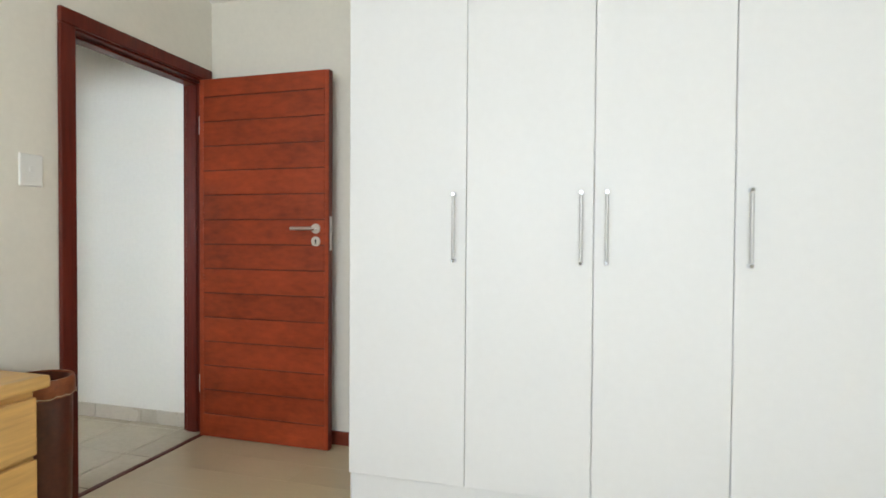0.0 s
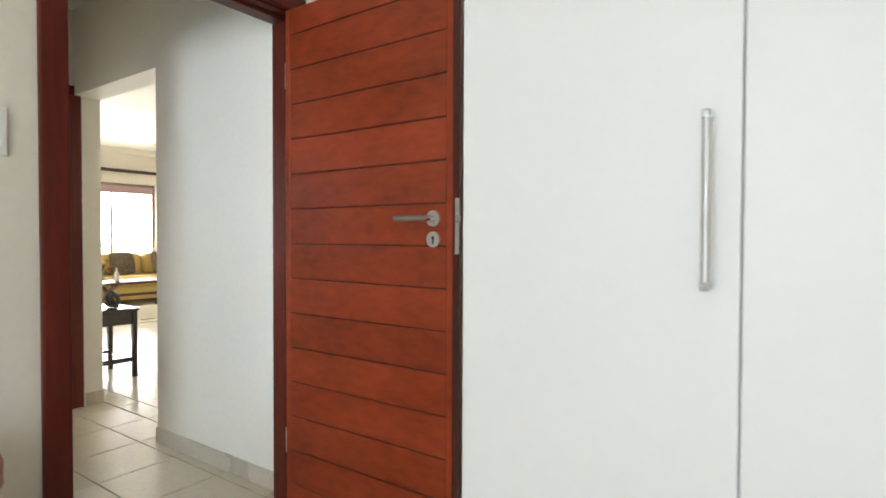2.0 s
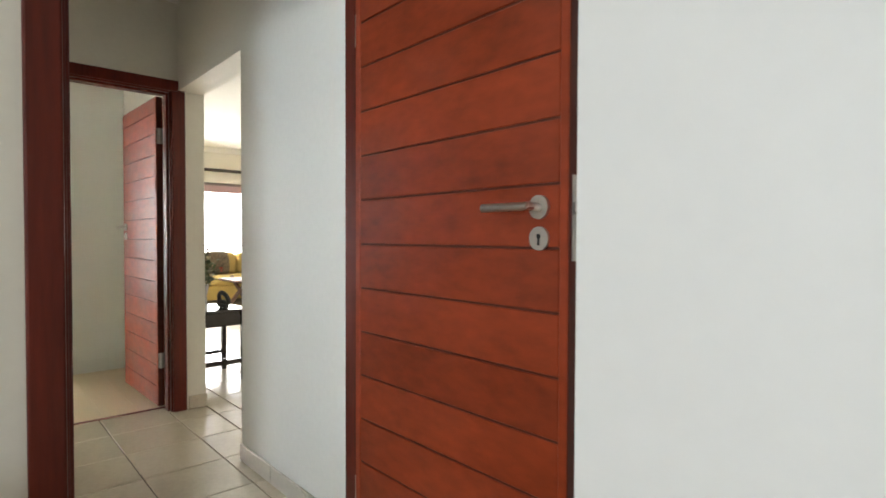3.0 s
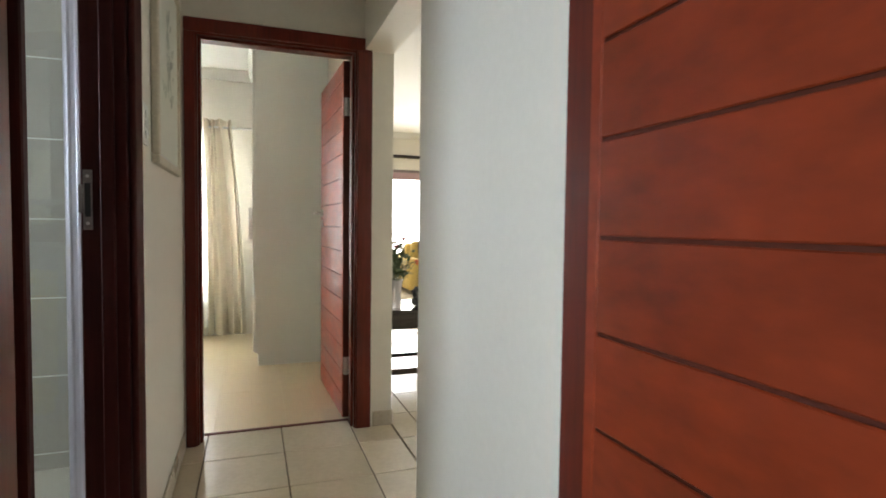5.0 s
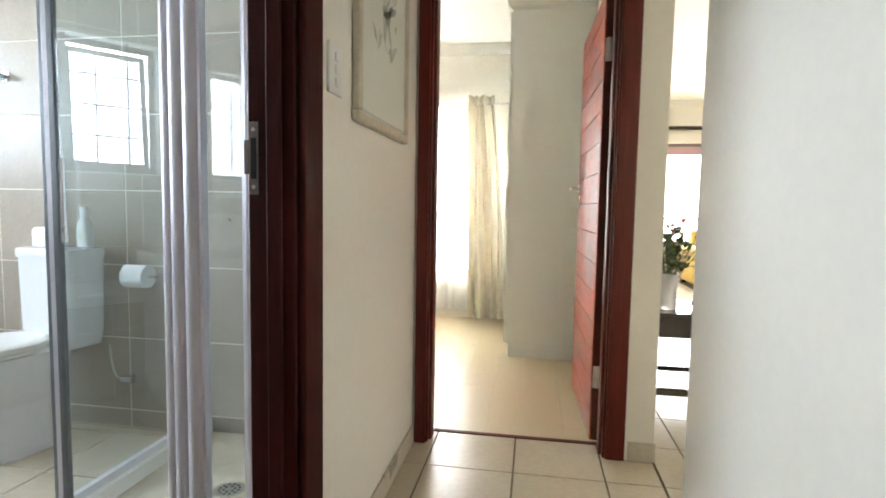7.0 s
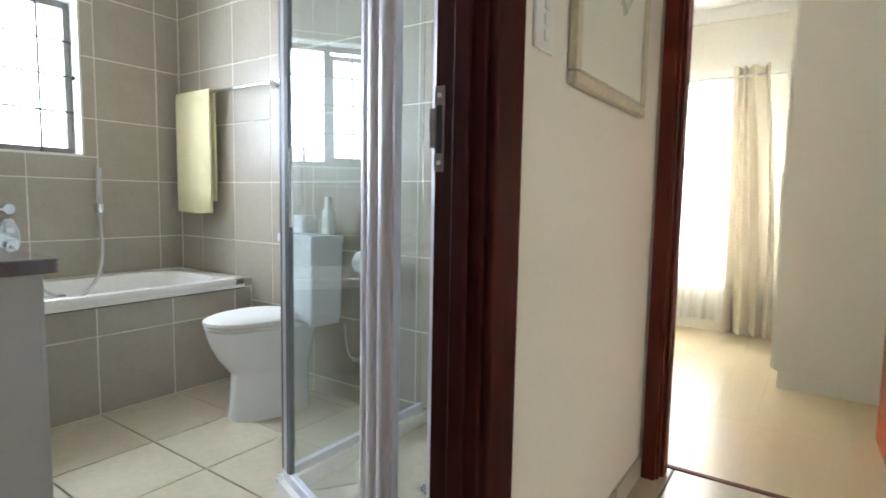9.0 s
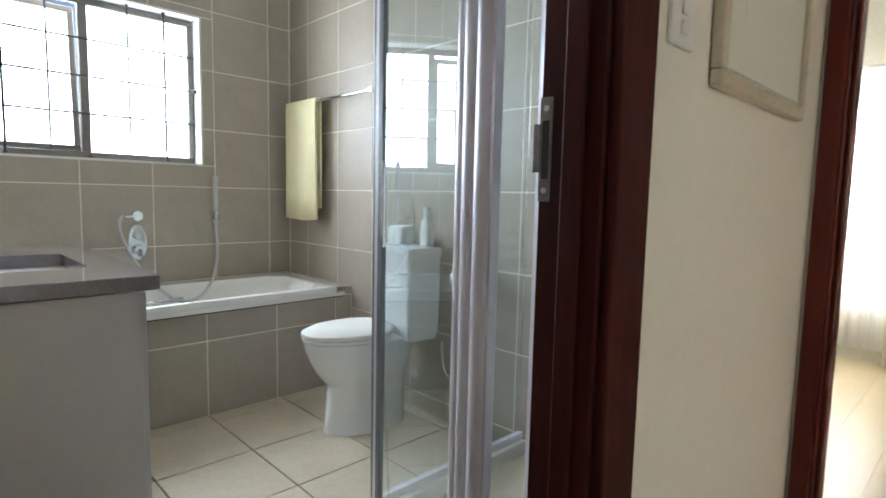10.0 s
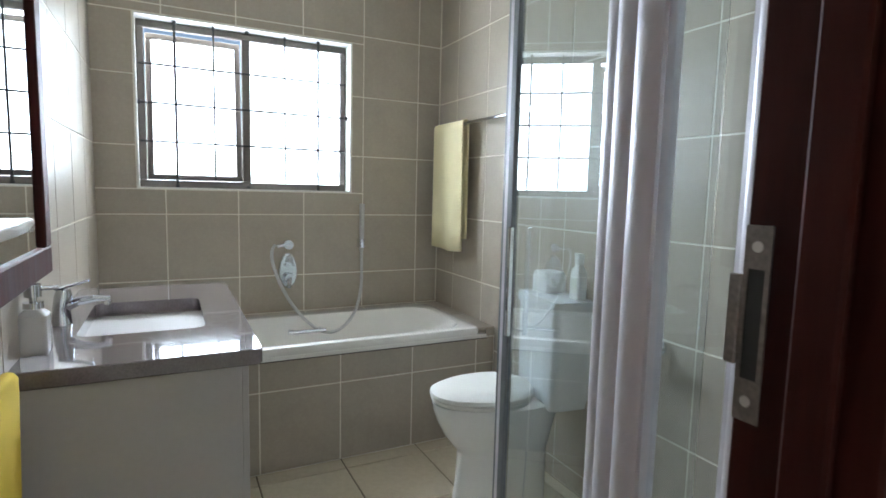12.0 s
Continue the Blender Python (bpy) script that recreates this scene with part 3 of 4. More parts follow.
sash = part("sash", bars(((0, SW, 0, 0.03), (0, SW, ST - 0.03, ST), (0, 0.03, 0.03, ST - 0.03), (SW - 0.03, SW, 0.03, ST - 0.03)), -0.015, 0.015), BRONZE, win, "open window sash")
sash.matrix_basis = pose(WX1 - 0.044, YS - 0.138, WZ0 + 0.046, -5.0, 0, 180)
sp = part("pane", block(0.03, SW - 0.03, -0.002, 0.002, 0.03, ST - 0.03), WINDOWGLASS, sash)
sp.visible_shadow = False
part("sash_catch", rod(bmesh.new(), (SW - 0.02, 0.016, 0.38), (SW - 0.08, 0.03, 0.395), 0.006), STEEL, sash)
for z in (1.498, 1.692, 1.884):
    part("burglar_bar", rod(bmesh.new(), (WX1 - 0.02, YS - 0.058, z), (WX0 + 0.02, YS - 0.058, z), 0.0056, sides=8), BLACK, win)
for x in (-2.271, -2.455, -2.822, -3.008):
    part("burglar_bar", rod(bmesh.new(), (x, YS - 0.051, WZ0 + 0.008 if x in (-2.271, -3.008) else WZ0 + 0.05), (x, YS - 0.051, WZ1 - 0.008), 0.0068 if x in (-2.271, -3.008) else 0.0054, sides=8), BLACK, win)
for x in (-2.271, MX, -3.008):
    for z in (WZ1 - 0.02, WZ0 + 0.008):
        part("bar_knob", rod(bmesh.new(), (x, YS - 0.048, z), (x, YS - 0.048, z + 0.016), 0.010, sides=12), BLACK, win)
for x in (WX0 + 0.015, WX1 - 0.02):
    part("bar_knob", rod(bmesh.new(), (x - 0.004, YS - 0.056, 1.692), (x + 0.012, YS - 0.056, 1.692), 0.011, sides=12), BLACK, win)

# bath in its tiled surround
bath = thing("bathtub", "white acrylic bathtub with rolled rim set in tiles", "bathtub", (0, 0, 0))
BX0, BX1, BY0, BY1 = -3.66, XE - 0.004, YS + 0.115, YB + 0.022
cx, cy, hx, hy = (BX0 + BX1) / 2, (BY0 + BY1) / 2, (BX1 - BX0) / 2, (BY1 - BY0) / 2
rings = [rounded(cx, cy, hx, hy, 0.03, 0.540), rounded(cx, cy, hx + 0.004, hy + 0.004, 0.035, 0.558), rounded(cx, cy, hx, hy, 0.035, 0.576), rounded(cx, cy, hx - 0.012, hy - 0.012, 0.04, 0.582),
         rounded(cx, cy, hx - 0.055, hy - 0.045, 0.14, 0.576), rounded(cx, cy, hx - 0.075, hy - 0.06, 0.15, 0.545), rounded(cx, cy, hx - 0.12, hy - 0.09, 0.16, 0.37), rounded(cx + 0.02, cy, hx - 0.2, hy - 0.12, 0.15, 0.18), rounded(cx + 0.02, cy, hx - 0.27, hy - 0.17, 0.1, 0.14)]
part("tub", loft(rings), ACRYLIC, bath, "", True)
part("apron_strip", block(BX0 - 0.045, BX1, YB, YB + 0.021, 0.520, 0.5395, 0.002), ACRYLIC, bath)
# thin dark strip in place of the shadow below the rim
part("shadow_strip", block(BX0 - 0.045, BX1, YB, YB + 0.0165, 0.515, 0.5198), GAPSHADE, bath, "dark strip painted as the shadow line under the rim")
bm = rod(bmesh.new(), (-3.545, -0.17, 0.455), (-3.515, -0.17, 0.459), 0.037, sides=24)
rod(bm, (-3.515, -0.17, 0.459), (-3.488, -0.17, 0.463), 0.024, sides=20)
part("overflow", bm, CHROME, bath, "chrome overflow knob", True)
bm = bmesh.new()
for x in (-2.80, -2.96):
    rod(bm, (x, -0.412, 0.50), (x, -0.365, 0.505), 0.013)
rod(bm, (-2.78, -0.36, 0.505), (-2.98, -0.36, 0.505), 0.010)
part("grab_handle", bm, CHROME, bath, "chrome grab handle", True)
surround = structure("wall_bath_surround", block(XW, XE, YS - 0.0015, YB - 0.0017, 0, 0.13), WALLGROUT, "tiled bath surround")
bm = block(XW, XE, YB - 0.085, YB - 0.0017, 0.13, 0.530)
box(bm, XW, BX0 - 0.012, YS - 0.0015, YB - 0.085, 0.13, 0.5652)
box(bm, BX0 - 0.012, XE, YS - 0.0015, BY0 - 0.005, 0.13, 0.5652)
structure("wall_bath_front", bm, WALLGROUT, "grouted backing of the bath tiles")

mixer = thing("bath_mixer", "chrome wall mixer with lever on an oval plate", "bath mixer", (-2.823, YS, 0.708), size=1.1)
part("plate", loft([[(rx * math.cos(a), y, 0.085 + rz * math.sin(a) * (1 if math.sin(a) < 0 else 1.15)) for a in (2 * math.pi * i / 32 for i in range(32))] for rx, rz, y in ((0.048, 0.085, 0.0), (0.048, 0.085, 0.008), (0.042, 0.078, 0.014))], cap_first=True), CHROME, mixer, "", True)
bm = rod(bmesh.new(), (0, 0.012, 0.055), (0, 0.05, 0.055), 0.028, 0.024, 24)
rod(bm, (0, 0.045, 0.052), (0.012, 0.10, 0.02), 0.012, 0.009)
part("lever", bm, CHROME, mixer, "", True)
part("diverter", rod(bmesh.new(), (0, 0.012, 0.125), (0, 0.036, 0.125), 0.013, sides=20), CHROME, mixer, "", True)
outlet = thing("hose_outlet", "chrome round wall outlet for the shower hose", "hose outlet", (-2.823, YS, 0.957), size=1.1)
part("rose", rod(bmesh.new(), (0, 0, 0), (0, 0.03, 0), 0.026, 0.024, 28), CHROME, outlet, "", True)
part("elbow", rod(bmesh.new(), (0, 0.02, 0), (0.06, 0.03, -0.006), 0.009), CHROME, outlet, "", True)
hand = thing("hand_shower", "slim chrome hand shower in a wall holder with grey hose", "hand shower", (-3.245, YS, 0.935), size=1.1)
part("holder", loft([rounded(0, 0.03, 0.016, 0.03, 0.01, z) for z in (0.0, 0.045)], cap_first=True), CHROME, hand, "", True)
part("wand", rod(bmesh.new(), (0, 0.04, -0.02), (0, 0.045, 0.235), 0.012, 0.0145, 18), HANDLEBAR, hand, "", True)
tube("hose", [(0, 0.04, -0.02), (0.003, 0.05, -0.10), (0.01, 0.10, -0.20), (0.09, 0.21, -0.36), (0.24, 0.23, -0.44), (0.38, 0.18, -0.30), (0.46, 0.09, -0.14), (0.485, 0.045, 0.0), (0.45, 0.035, 0.022)], 0.008, HANDLEBAR, hand, "grey flexible hose")

rail = thing("towel_rail", "chrome towel rail on the tiled wall", "towel rail", (XW, 0, 1.655))
part("bar", rod(bmesh.new(), (0.065, -0.52, 0), (0.065, 0.40, 0), 0.009), CHROME, rail, "", True)
for y in (-0.515, 0.392):
    bm = rod(bmesh.new(), (0, y, 0), (0.008, y, 0), 0.026, sides=24)
    rod(bm, (0.005, y, 0), (0.074, y, 0), 0.013)
    part("post", bm, CHROME, rail, "", True)


def hanging_cloth(width, front, back, r, waves, depth, seed):
    """A folded towel over a bar: widths along y, the bar at the origin."""
    rnd = random.Random(seed)
    prof = [(r, -front * t) for t in (1, 0.8, 0.6, 0.4, 0.2, 0.05)] + [(r * math.cos(radians(a)), r * math.sin(radians(a))) for a in (20, 60, 90, 120, 160)] + [(-r, -back * t) for t in (0.05, 0.3, 0.6, 1)]
    n = 28
    rows = []
    for k, (x, z) in enumerate(prof):
        fall = max(0.0, -z) / front
        rows.append([(x + depth * fall * math.sin(waves * 2 * math.pi * j / n + seed) * (1 if x > 0 else 0.3), width * (j / n - 0.5) * (1 - 0.05 * fall) + 0.01 * fall, z - 0.01 * math.sin(3 * j / n) * fall) for j in range(n + 1)])
    return loft(rows, close=False, cap_last=False)


def solid(ob, thick):
    mod = ob.modifiers.new("thickness", "SOLIDIFY")
    mod.thickness, mod.offset = thick, 0
    return ob


towel = tagged(solid(part("towel", hanging_cloth(0.36, 0.71, 0.64, 0.018, 1.3, 0.012, 2), TOWEL, smooth=True), 0.008), "pale yellow towel folded over the rail", "towel")
towel.matrix_basis = pose(XW + 0.065, -0.315, 1.655)

# toilet: the pan runs from the wall towards the room
toilet = thing("toilet", "white porcelain close coupled toilet with closed lid", "toilet", (XW + 0.008, 0.735, 0.0), -8)
toilet.matrix_basis = toilet.matrix_basis @ Matrix.Diagonal((0.995, 0.97, 1.08, 1.0))


def egg(x0, x1, hw, z, flat=0.0):
    """An egg-shaped ring from x0 at the back to x1 at the front."""
    pts = []
    for i in range(36):
        a = 2 * math.pi * i / 36
        c, s = math.cos(a), math.sin(a)
        mid = x0 + (x1 - x0) * 0.38
        x = mid + (x1 - mid) * c if c > 0 else mid + (mid - x0) * c
        w = hw * (abs(s) ** 0.92) * (1 if s > 0 else -1)
        pts.append((x, w, z))
    return pts


part("pan", loft([egg(0.10, 0.515, 0.130, 0), egg(0.10, 0.512, 0.128, 0.012), egg(0.10, 0.503, 0.124, 0.08), egg(0.10, 0.497, 0.122, 0.195), egg(0.10, 0.499, 0.124, 0.205), egg(0.095, 0.52, 0.136, 0.225), egg(0.085, 0.56, 0.152, 0.275), egg(0.07, 0.59, 0.164, 0.33), egg(0.06, 0.607, 0.169, 0.375), egg(0.06, 0.612, 0.17, 0.402), egg(0.08, 0.595, 0.16, 0.408)], cap_first=True), PORCELAIN, toilet, "", True)
part("seat", loft([egg(0.19, 0.61, 0.17, 0.4085), egg(0.19, 0.615, 0.173, 0.414), egg(0.19, 0.615, 0.173, 0.422), egg(0.19, 0.605, 0.168, 0.424)], cap_first=True), PLASTIC, toilet, "", True)
part("lid", loft([egg(0.18, 0.612, 0.17, 0.4245), egg(0.178, 0.62, 0.174, 0.43), egg(0.178, 0.618, 0.173, 0.442), egg(0.185, 0.59, 0.155, 0.453), egg(0.25, 0.48, 0.08, 0.457)], cap_first=True), PLASTIC, toilet, "", True)
part("cistern", loft([rounded(0.095, 0.045, 0.085, 0.145, 0.025, 0.39), rounded(0.095, 0.045, 0.09, 0.16, 0.03, 0.44), rounded(0.095, 0.045, 0.092, 0.17, 0.03, 0.76)], cap_first=True), PORCELAIN, toilet, "", True)
part("cistern_lid", loft([rounded(0.098, 0.045, 0.095, 0.174, 0.025, 0.761), rounded(0.098, 0.045, 0.096, 0.175, 0.025, 0.78), rounded(0.098, 0.045, 0.092, 0.17, 0.022, 0.798), rounded(0.098, 0.045, 0.06, 0.135, 0.03, 0.802)], cap_first=True), PORCELAIN, toilet, "", True)
part("flush_button", rod(bmesh.new(), (0.1, 0.045, 0.80), (0.1, 0.045, 0.808), 0.022, sides=24), CHROME, toilet, "chrome flush button", True)
valve = thing("supply_valve", "chrome water valve on the tiles behind the toilet", "valve", (XW, 1.03, 0.25), size=1.08)
bm = rod(bmesh.new(), (0, 0, 0), (0.05, 0, 0), 0.013)
rod(bm, (0.04, -0.02, 0), (0.04, 0.03, 0), 0.016)
part("body", bm, CHROME, valve, "", True)
tube("hose", [(0.04, -0.02, 0.0), (0.045, -0.05, 0.0), (0.045, -0.07, 0.03), (0.045, -0.075, 0.15)], 0.0045, STEEL, valve)
roll = thing("toilet_roll_holder", "chrome holder with a white toilet roll", "toilet roll", (XW, 1.13, 0.742), size=1.08)
part("roll", rod(bmesh.new(), (0.075, -0.048, 0), (0.075, 0.05, 0), 0.047, sides=32), PAPER, roll, "white paper roll", True)
bm = rod(bmesh.new(), (0, 0.085, 0.01), (0.01, 0.085, 0.01), 0.022, sides=20)
rod(bm, (0.005, 0.085, 0.01), (0.075, 0.085, 0.0), 0.007)
rod(bm, (0.075, 0.09, 0), (0.075, -0.075, 0), 0.007)
part("arm", bm, CHROME, roll, "", True)
tissue = thing("tissue_box", "pale paper tissue pack on the cistern", "tissue pack", (XW + 0.095, 0.70, 0.868))
part("pack", loft([rounded(0, 0, 0.05, 0.055, 0.015, 0.0), rounded(0, 0, 0.052, 0.057, 0.02, 0.07), rounded(0, 0, 0.045, 0.05, 0.02, 0.085)], cap_first=True), PAPER, tissue, "", True)
bottle = thing("spray_bottle", "white plastic spray bottle with pale label on the cistern", "bottle", (XW + 0.09, 0.878, 0.868))
part("bottle", loft([rounded(0, 0, 0.022, 0.03, 0.012, 0.0), rounded(0, 0, 0.024, 0.032, 0.014, 0.06), rounded(0, 0, 0.022, 0.028, 0.014, 0.11), rounded(0, 0, 0.012, 0.012, 0.008, 0.135)], cap_first=True), PLASTIC, bottle, "", True)
part("cap", loft([rounded(0, 0, 0.014, 0.016, 0.008, 0.136), rounded(0.0, 0, 0.014, 0.018, 0.008, 0.17), rounded(0.006, 0, 0.012, 0.014, 0.006, 0.18)], cap_first=True), PLASTIC, bottle, "", True)
part("label", block(0.0225, 0.025, -0.018, 0.018, 0.03, 0.085), MOUNT, bottle)

# shower: five-sided enclosure
SA, SB, SC, SD = (-2.73, 2.239), (-2.783, 2.0), (-2.985, 1.40), (XW, 1.40)
shower = thing("shower_enclosure", "corner shower enclosure of clear glass in satin aluminium", "shower", (0, 0, 0))


def poly(pts, z0, z1, bm=None):
    return loft([[(*p, z0) for p in pts], [(*p, z1) for p in pts]], cap_first=True, bm=bm)


def along(a, b, off, half, s0=0.0, s1=1.0):
    """The footprint of a strip beside the line from a to b."""
    a, b = Vector(a), Vector(b)
    d = (b - a).normalized()
    nrm = Vector((-d.y, d.x))
    p, q = a + (b - a) * s0, a + (b - a) * s1
    return [tuple(p + nrm * (off - half)), tuple(q + nrm * (off - half)), tuple(q + nrm * (off + half)), tuple(p + nrm * (off + half))]


SH = 1.98
for a, b in ((SA, SB), (SB, SC), (SC, SD)):
    part("kerb", poly(along(a, b, 0, 0.035, -0.02, 1.02), 0.0, 0.075), TRAYWHITE, shower, "white tray kerb")
    part("rail", poly(along(a, b, 0, 0.013), 0.0752, 0.105), ALU, shower)
    part("rail", poly(along(a, b, 0, 0.013), SH - 0.03, SH), ALU, shower)
pane = part("pane", poly(along(SA, SB, 0, 0.003, 0.19, 0.74), 0.105, SH - 0.03), GLASS, shower, "clear glass pane")
pane2 = part("pane", poly(along(SB, SC, 0, 0.003, 0.1, 0.95), 0.105, SH - 0.03), GLASS, shower, "clear glass pane")
pane3 = part("pane", poly(along(SC, SD, 0, 0.003, 0.02, 0.98), 0.105, SH - 0.03), GLASS, shower, "clear glass pane")
for p in (pane, pane2, pane3):
    p.visible_shadow = False
profile = part("wall_profile", poly(along(SA, SB, 0, 0.012, 0.0, 0.20), 0.105, SH - 0.03), ALU, shower, "satin aluminium wall profile")
for s in (0.05, 0.15):
    c = Vector(SA) + (Vector(SB) - Vector(SA)) * s
    part("flute", rod(bmesh.new(), (c.x, c.y, 0.105), (c.x, c.y, SH - 0.03), 0.0135, sides=20), ALU, profile, "", True)
post = part("corner_post", poly(along(SA, SB, 0, 0.012, 0.72, 0.99), 0.0752, SH), ALU, shower, "rounded satin aluminium corner post")
for s, r in ((-0.052, 0.022), (-0.012, 0.026), (0.036, 0.027)):
    c = Vector(SB) + (Vector(SA) - Vector(SB)).normalized() * s if s > 0 else Vector(SB) + (Vector(SC) - Vector(SB)).normalized() * -s
    part("column", rod(bmesh.new(), (c.x, c.y, 0.0752), (c.x, c.y, SH), r, sides=24), ALU, post, "", True)
c = Vector(SC)
for s, w, m in ((0.045, 0.012, ALUDARK), (0.018, 0.012, ALU), (-0.006, 0.011, ALUDARK)):
    q = c + (Vector(SB) - c).normalized() * s
    bm = loft([rounded(q.x, q.y, w, w, 0.004, z) for z in (0.106, SH)], cap_first=True)
    part("edge_profile", bm, m, shower, "grey aluminium edge profile")
part("door_handle", loft([rounded(-2.925, 1.505, 0.006, 0.006, 0.003, z) for z in (0.95, 1.2)], cap_first=True), CHROME, shower, "chrome pull handle")
part("tray", poly([(-2.76, 2.235), (-2.80, 2.0), (-3.01, 1.435), (XW + 0.004, 1.435), (XW + 0.004, 2.235)], 0.0, 0.02), MOSAIC, shower, "beige tiled shower floor")
bm = rod(bmesh.new(), (-3.30, 1.80, 0.02), (-3.30, 1.80, 0.024), 0.05, sides=28)
drain = part("drain", bm, STEEL, shower, "round chrome drain grate", True)
bm = bmesh.new()
for r, k in ((0.036, 12), (0.02, 6)):
    for i in range(k):
        a = 2 * math.pi * i / k
        rod(bm, (-3.30 + r * math.cos(a), 1.80 + r * math.sin(a), 0.0241), (-3.30 + r * math.cos(a), 1.80 + r * math.sin(a), 0.0247), 0.0055, sides=8)
part("drain_hole", bm, BLACK, drain)
hook = thing("robe_hook", "small chrome robe hook on shower tiles", "hook", (XW + 0.001, 1.54, 1.0))
part("hook", rod(bmesh.new(), (0, 0, 0), (0.03, 0.01, 0.004), 0.006), CHROME, hook, "", True)

# vanity with worktop, sunken basin, tap and soap dispenser
vanity = thing("vanity_cabinet", "grey cream laminate bathroom vanity cabinet", "cabinet", (XE - 0.002, 0.03, 0))
part("body", block(-0.49, -0.002, 0.0, 1.03, 0.0, 0.812, 0.002), VANITY, vanity)
part("door", block(-0.5085, -0.4905, 0.003, 0.513, 0.08, 0.806, 0.002), VANITY, vanity)
part("door", block(-0.5085, -0.4905, 0.517, 1.027, 0.08, 0.806, 0.002), VANITY, vanity)
part("side_panel", block(-0.4885, -0.002, 1.0305, 1.048, 0.0, 0.813, 0.0015), VANITY, vanity)
top = thing("stone_worktop", "polished brown stone vanity top with sunken basin", "worktop", (XE - 0.002, 0.0, 0.0))
bm = bmesh.new()
CX, CY, HX, HY = -0.272, 0.552, 0.267, 0.541
o = [rounded(CX, CY, HX, HY, 0.02, z) for z in (0.817, 0.859)]
UX, UY = -0.255, 0.575
i1, i0 = rounded(UX, UY, 0.163, 0.235, 0.035, 0.859), rounded(UX, UY, 0.163, 0.235, 0.035, 0.817)
loft([i0, o[0], [(x, y, 0.820) for x, y, z in rounded(CX, CY, HX + 0.002, HY + 0.002, 0.02, 0)], [(x, y, 0.856) for x, y, z in rounded(CX, CY, HX + 0.002, HY + 0.002, 0.02, 0)], o[1], i1, i0], cap_last=False, bm=bm)
part("slab", bm, STONE, top)
part("basin", loft([rounded(UX, UY, 0.166, 0.238, 0.037, 0.8165), rounded(UX, UY, 0.160, 0.230, 0.045, 0.74), rounded(UX, UY, 0.138, 0.208, 0.055, 0.695), rounded(UX, UY, 0.035, 0.035, 0.03, 0.688)]), BASIN, top, "grey undermount basin", True)
tap = thing("basin_tap", "chrome single lever basin mixer tap", "tap", (XE - 0.04, 0.63, 0.859))
part("body", loft([[(r * math.cos(a) + x, r * math.sin(a), z) for a in (2 * math.pi * i / 24 for i in range(24))] for r, x, z in ((0.027, 0, 0), (0.026, 0, 0.004), (0.022, 0, 0.05), (0.023, -0.006, 0.085), (0.018, -0.008, 0.105))], cap_first=True), CHROME, tap, "", True)
part("spout", loft([[(x, w * math.cos(a), z + h * math.sin(a)) for a in (2 * math.pi * i / 16 for i in range(16))] for x, z, w, h in ((-0.005, 0.05, 0.017, 0.02), (-0.045, 0.068, 0.015, 0.014), (-0.09, 0.074, 0.012, 0.010), (-0.125, 0.07, 0.011, 0.009))], cap_first=True), CHROME, tap, "", True)
part("nozzle", rod(bmesh.new(), (-0.118, 0, 0.068), (-0.118, 0, 0.052), 0.010), CHROME, tap, "", True)
part("lever", loft([[(x, w * math.cos(a), z + 0.005 * math.sin(a)) for a in (2 * math.pi * i / 16 for i in range(16))] for x, z, w in ((0.012, 0.106, 0.016), (-0.03, 0.116, 0.014), (-0.075, 0.130, 0.010))], cap_first=True), CHROME, tap, "", True)
soap = thing("soap_dispenser", "frosted glass soap dispenser with chrome pump", "soap dispenser", (XE - 0.032, 0.935, 0.859), size=1.12)
part("bottle", loft([rounded(0, 0, 0.026, 0.026, 0.008, 0.0), rounded(0, 0, 0.028, 0.028, 0.008, 0.006), rounded(0, 0, 0.028, 0.028, 0.008, 0.085), rounded(0, 0, 0.015, 0.015, 0.01, 0.10)], cap_first=True), FROST, soap, "", True)
part("pump", rod(rod(bmesh.new(), (0, 0, 0.10), (0, 0, 0.113), 0.019, sides=24), (0, 0, 0.113), (0, 0, 0.125), 0.007), CHROME, soap, "chrome pump", True)
bm = rod(bmesh.new(), (0, 0, 0.125), (0, 0, 0.152), 0.016, sides=24)
rod(bm, (0, 0, 0.142), (-0.045, -0.01, 0.142), 0.005)
part("pump_head", bm, CHROME, soap, "", True)

mirror = thing("wall_mirror", "rectangular mirror in a dark wooden frame", "mirror", (XE - 0.0065, 0.75, 1.025))
# frame in the darkened mahogany, its shade part of the colour
for y0, y1, z0, z1 in ((-0.06, 0.75, 0, 0.075), (-0.06, 0.75, 0.84, 0.915), (-0.06, 0.01, 0.075, 0.84), (0.68, 0.75, 0.075, 0.84)):
    part("frame", block(-0.028, -0.001, y0, y1, z0, z1, 0.004), SHADEDWOOD, mirror)
part("mirror_glass", block(-0.016, -0.002, 0.01, 0.68, 0.075, 0.84), MIRROR, mirror)

shelf = thing("glass_shelf", "pale glass shelf with a rounded end in front of the mirror", "shelf", (XE - 0.0345, 1.32, 1.188))
part("slab", loft([rounded(-0.042, 0.27, 0.040, 0.268, 0.02, 0.0), rounded(-0.042, 0.27, 0.042, 0.27, 0.022, 0.004), rounded(-0.042, 0.27, 0.042, 0.27, 0.022, 0.018), rounded(-0.042, 0.27, 0.040, 0.268, 0.02, 0.022)], cap_first=True), FROST, shelf, "", True)
for y in (0.14, 0.42):
    part("bracket", rod(bmesh.new(), (0.006, y, -0.008), (-0.05, y, -0.008), 0.007), CHROME, shelf, "", True)

ring_ = thing("towel_ring", "chrome towel ring on bathroom wall", "towel ring", (XE - 0.0065, 1.34, 0.885))
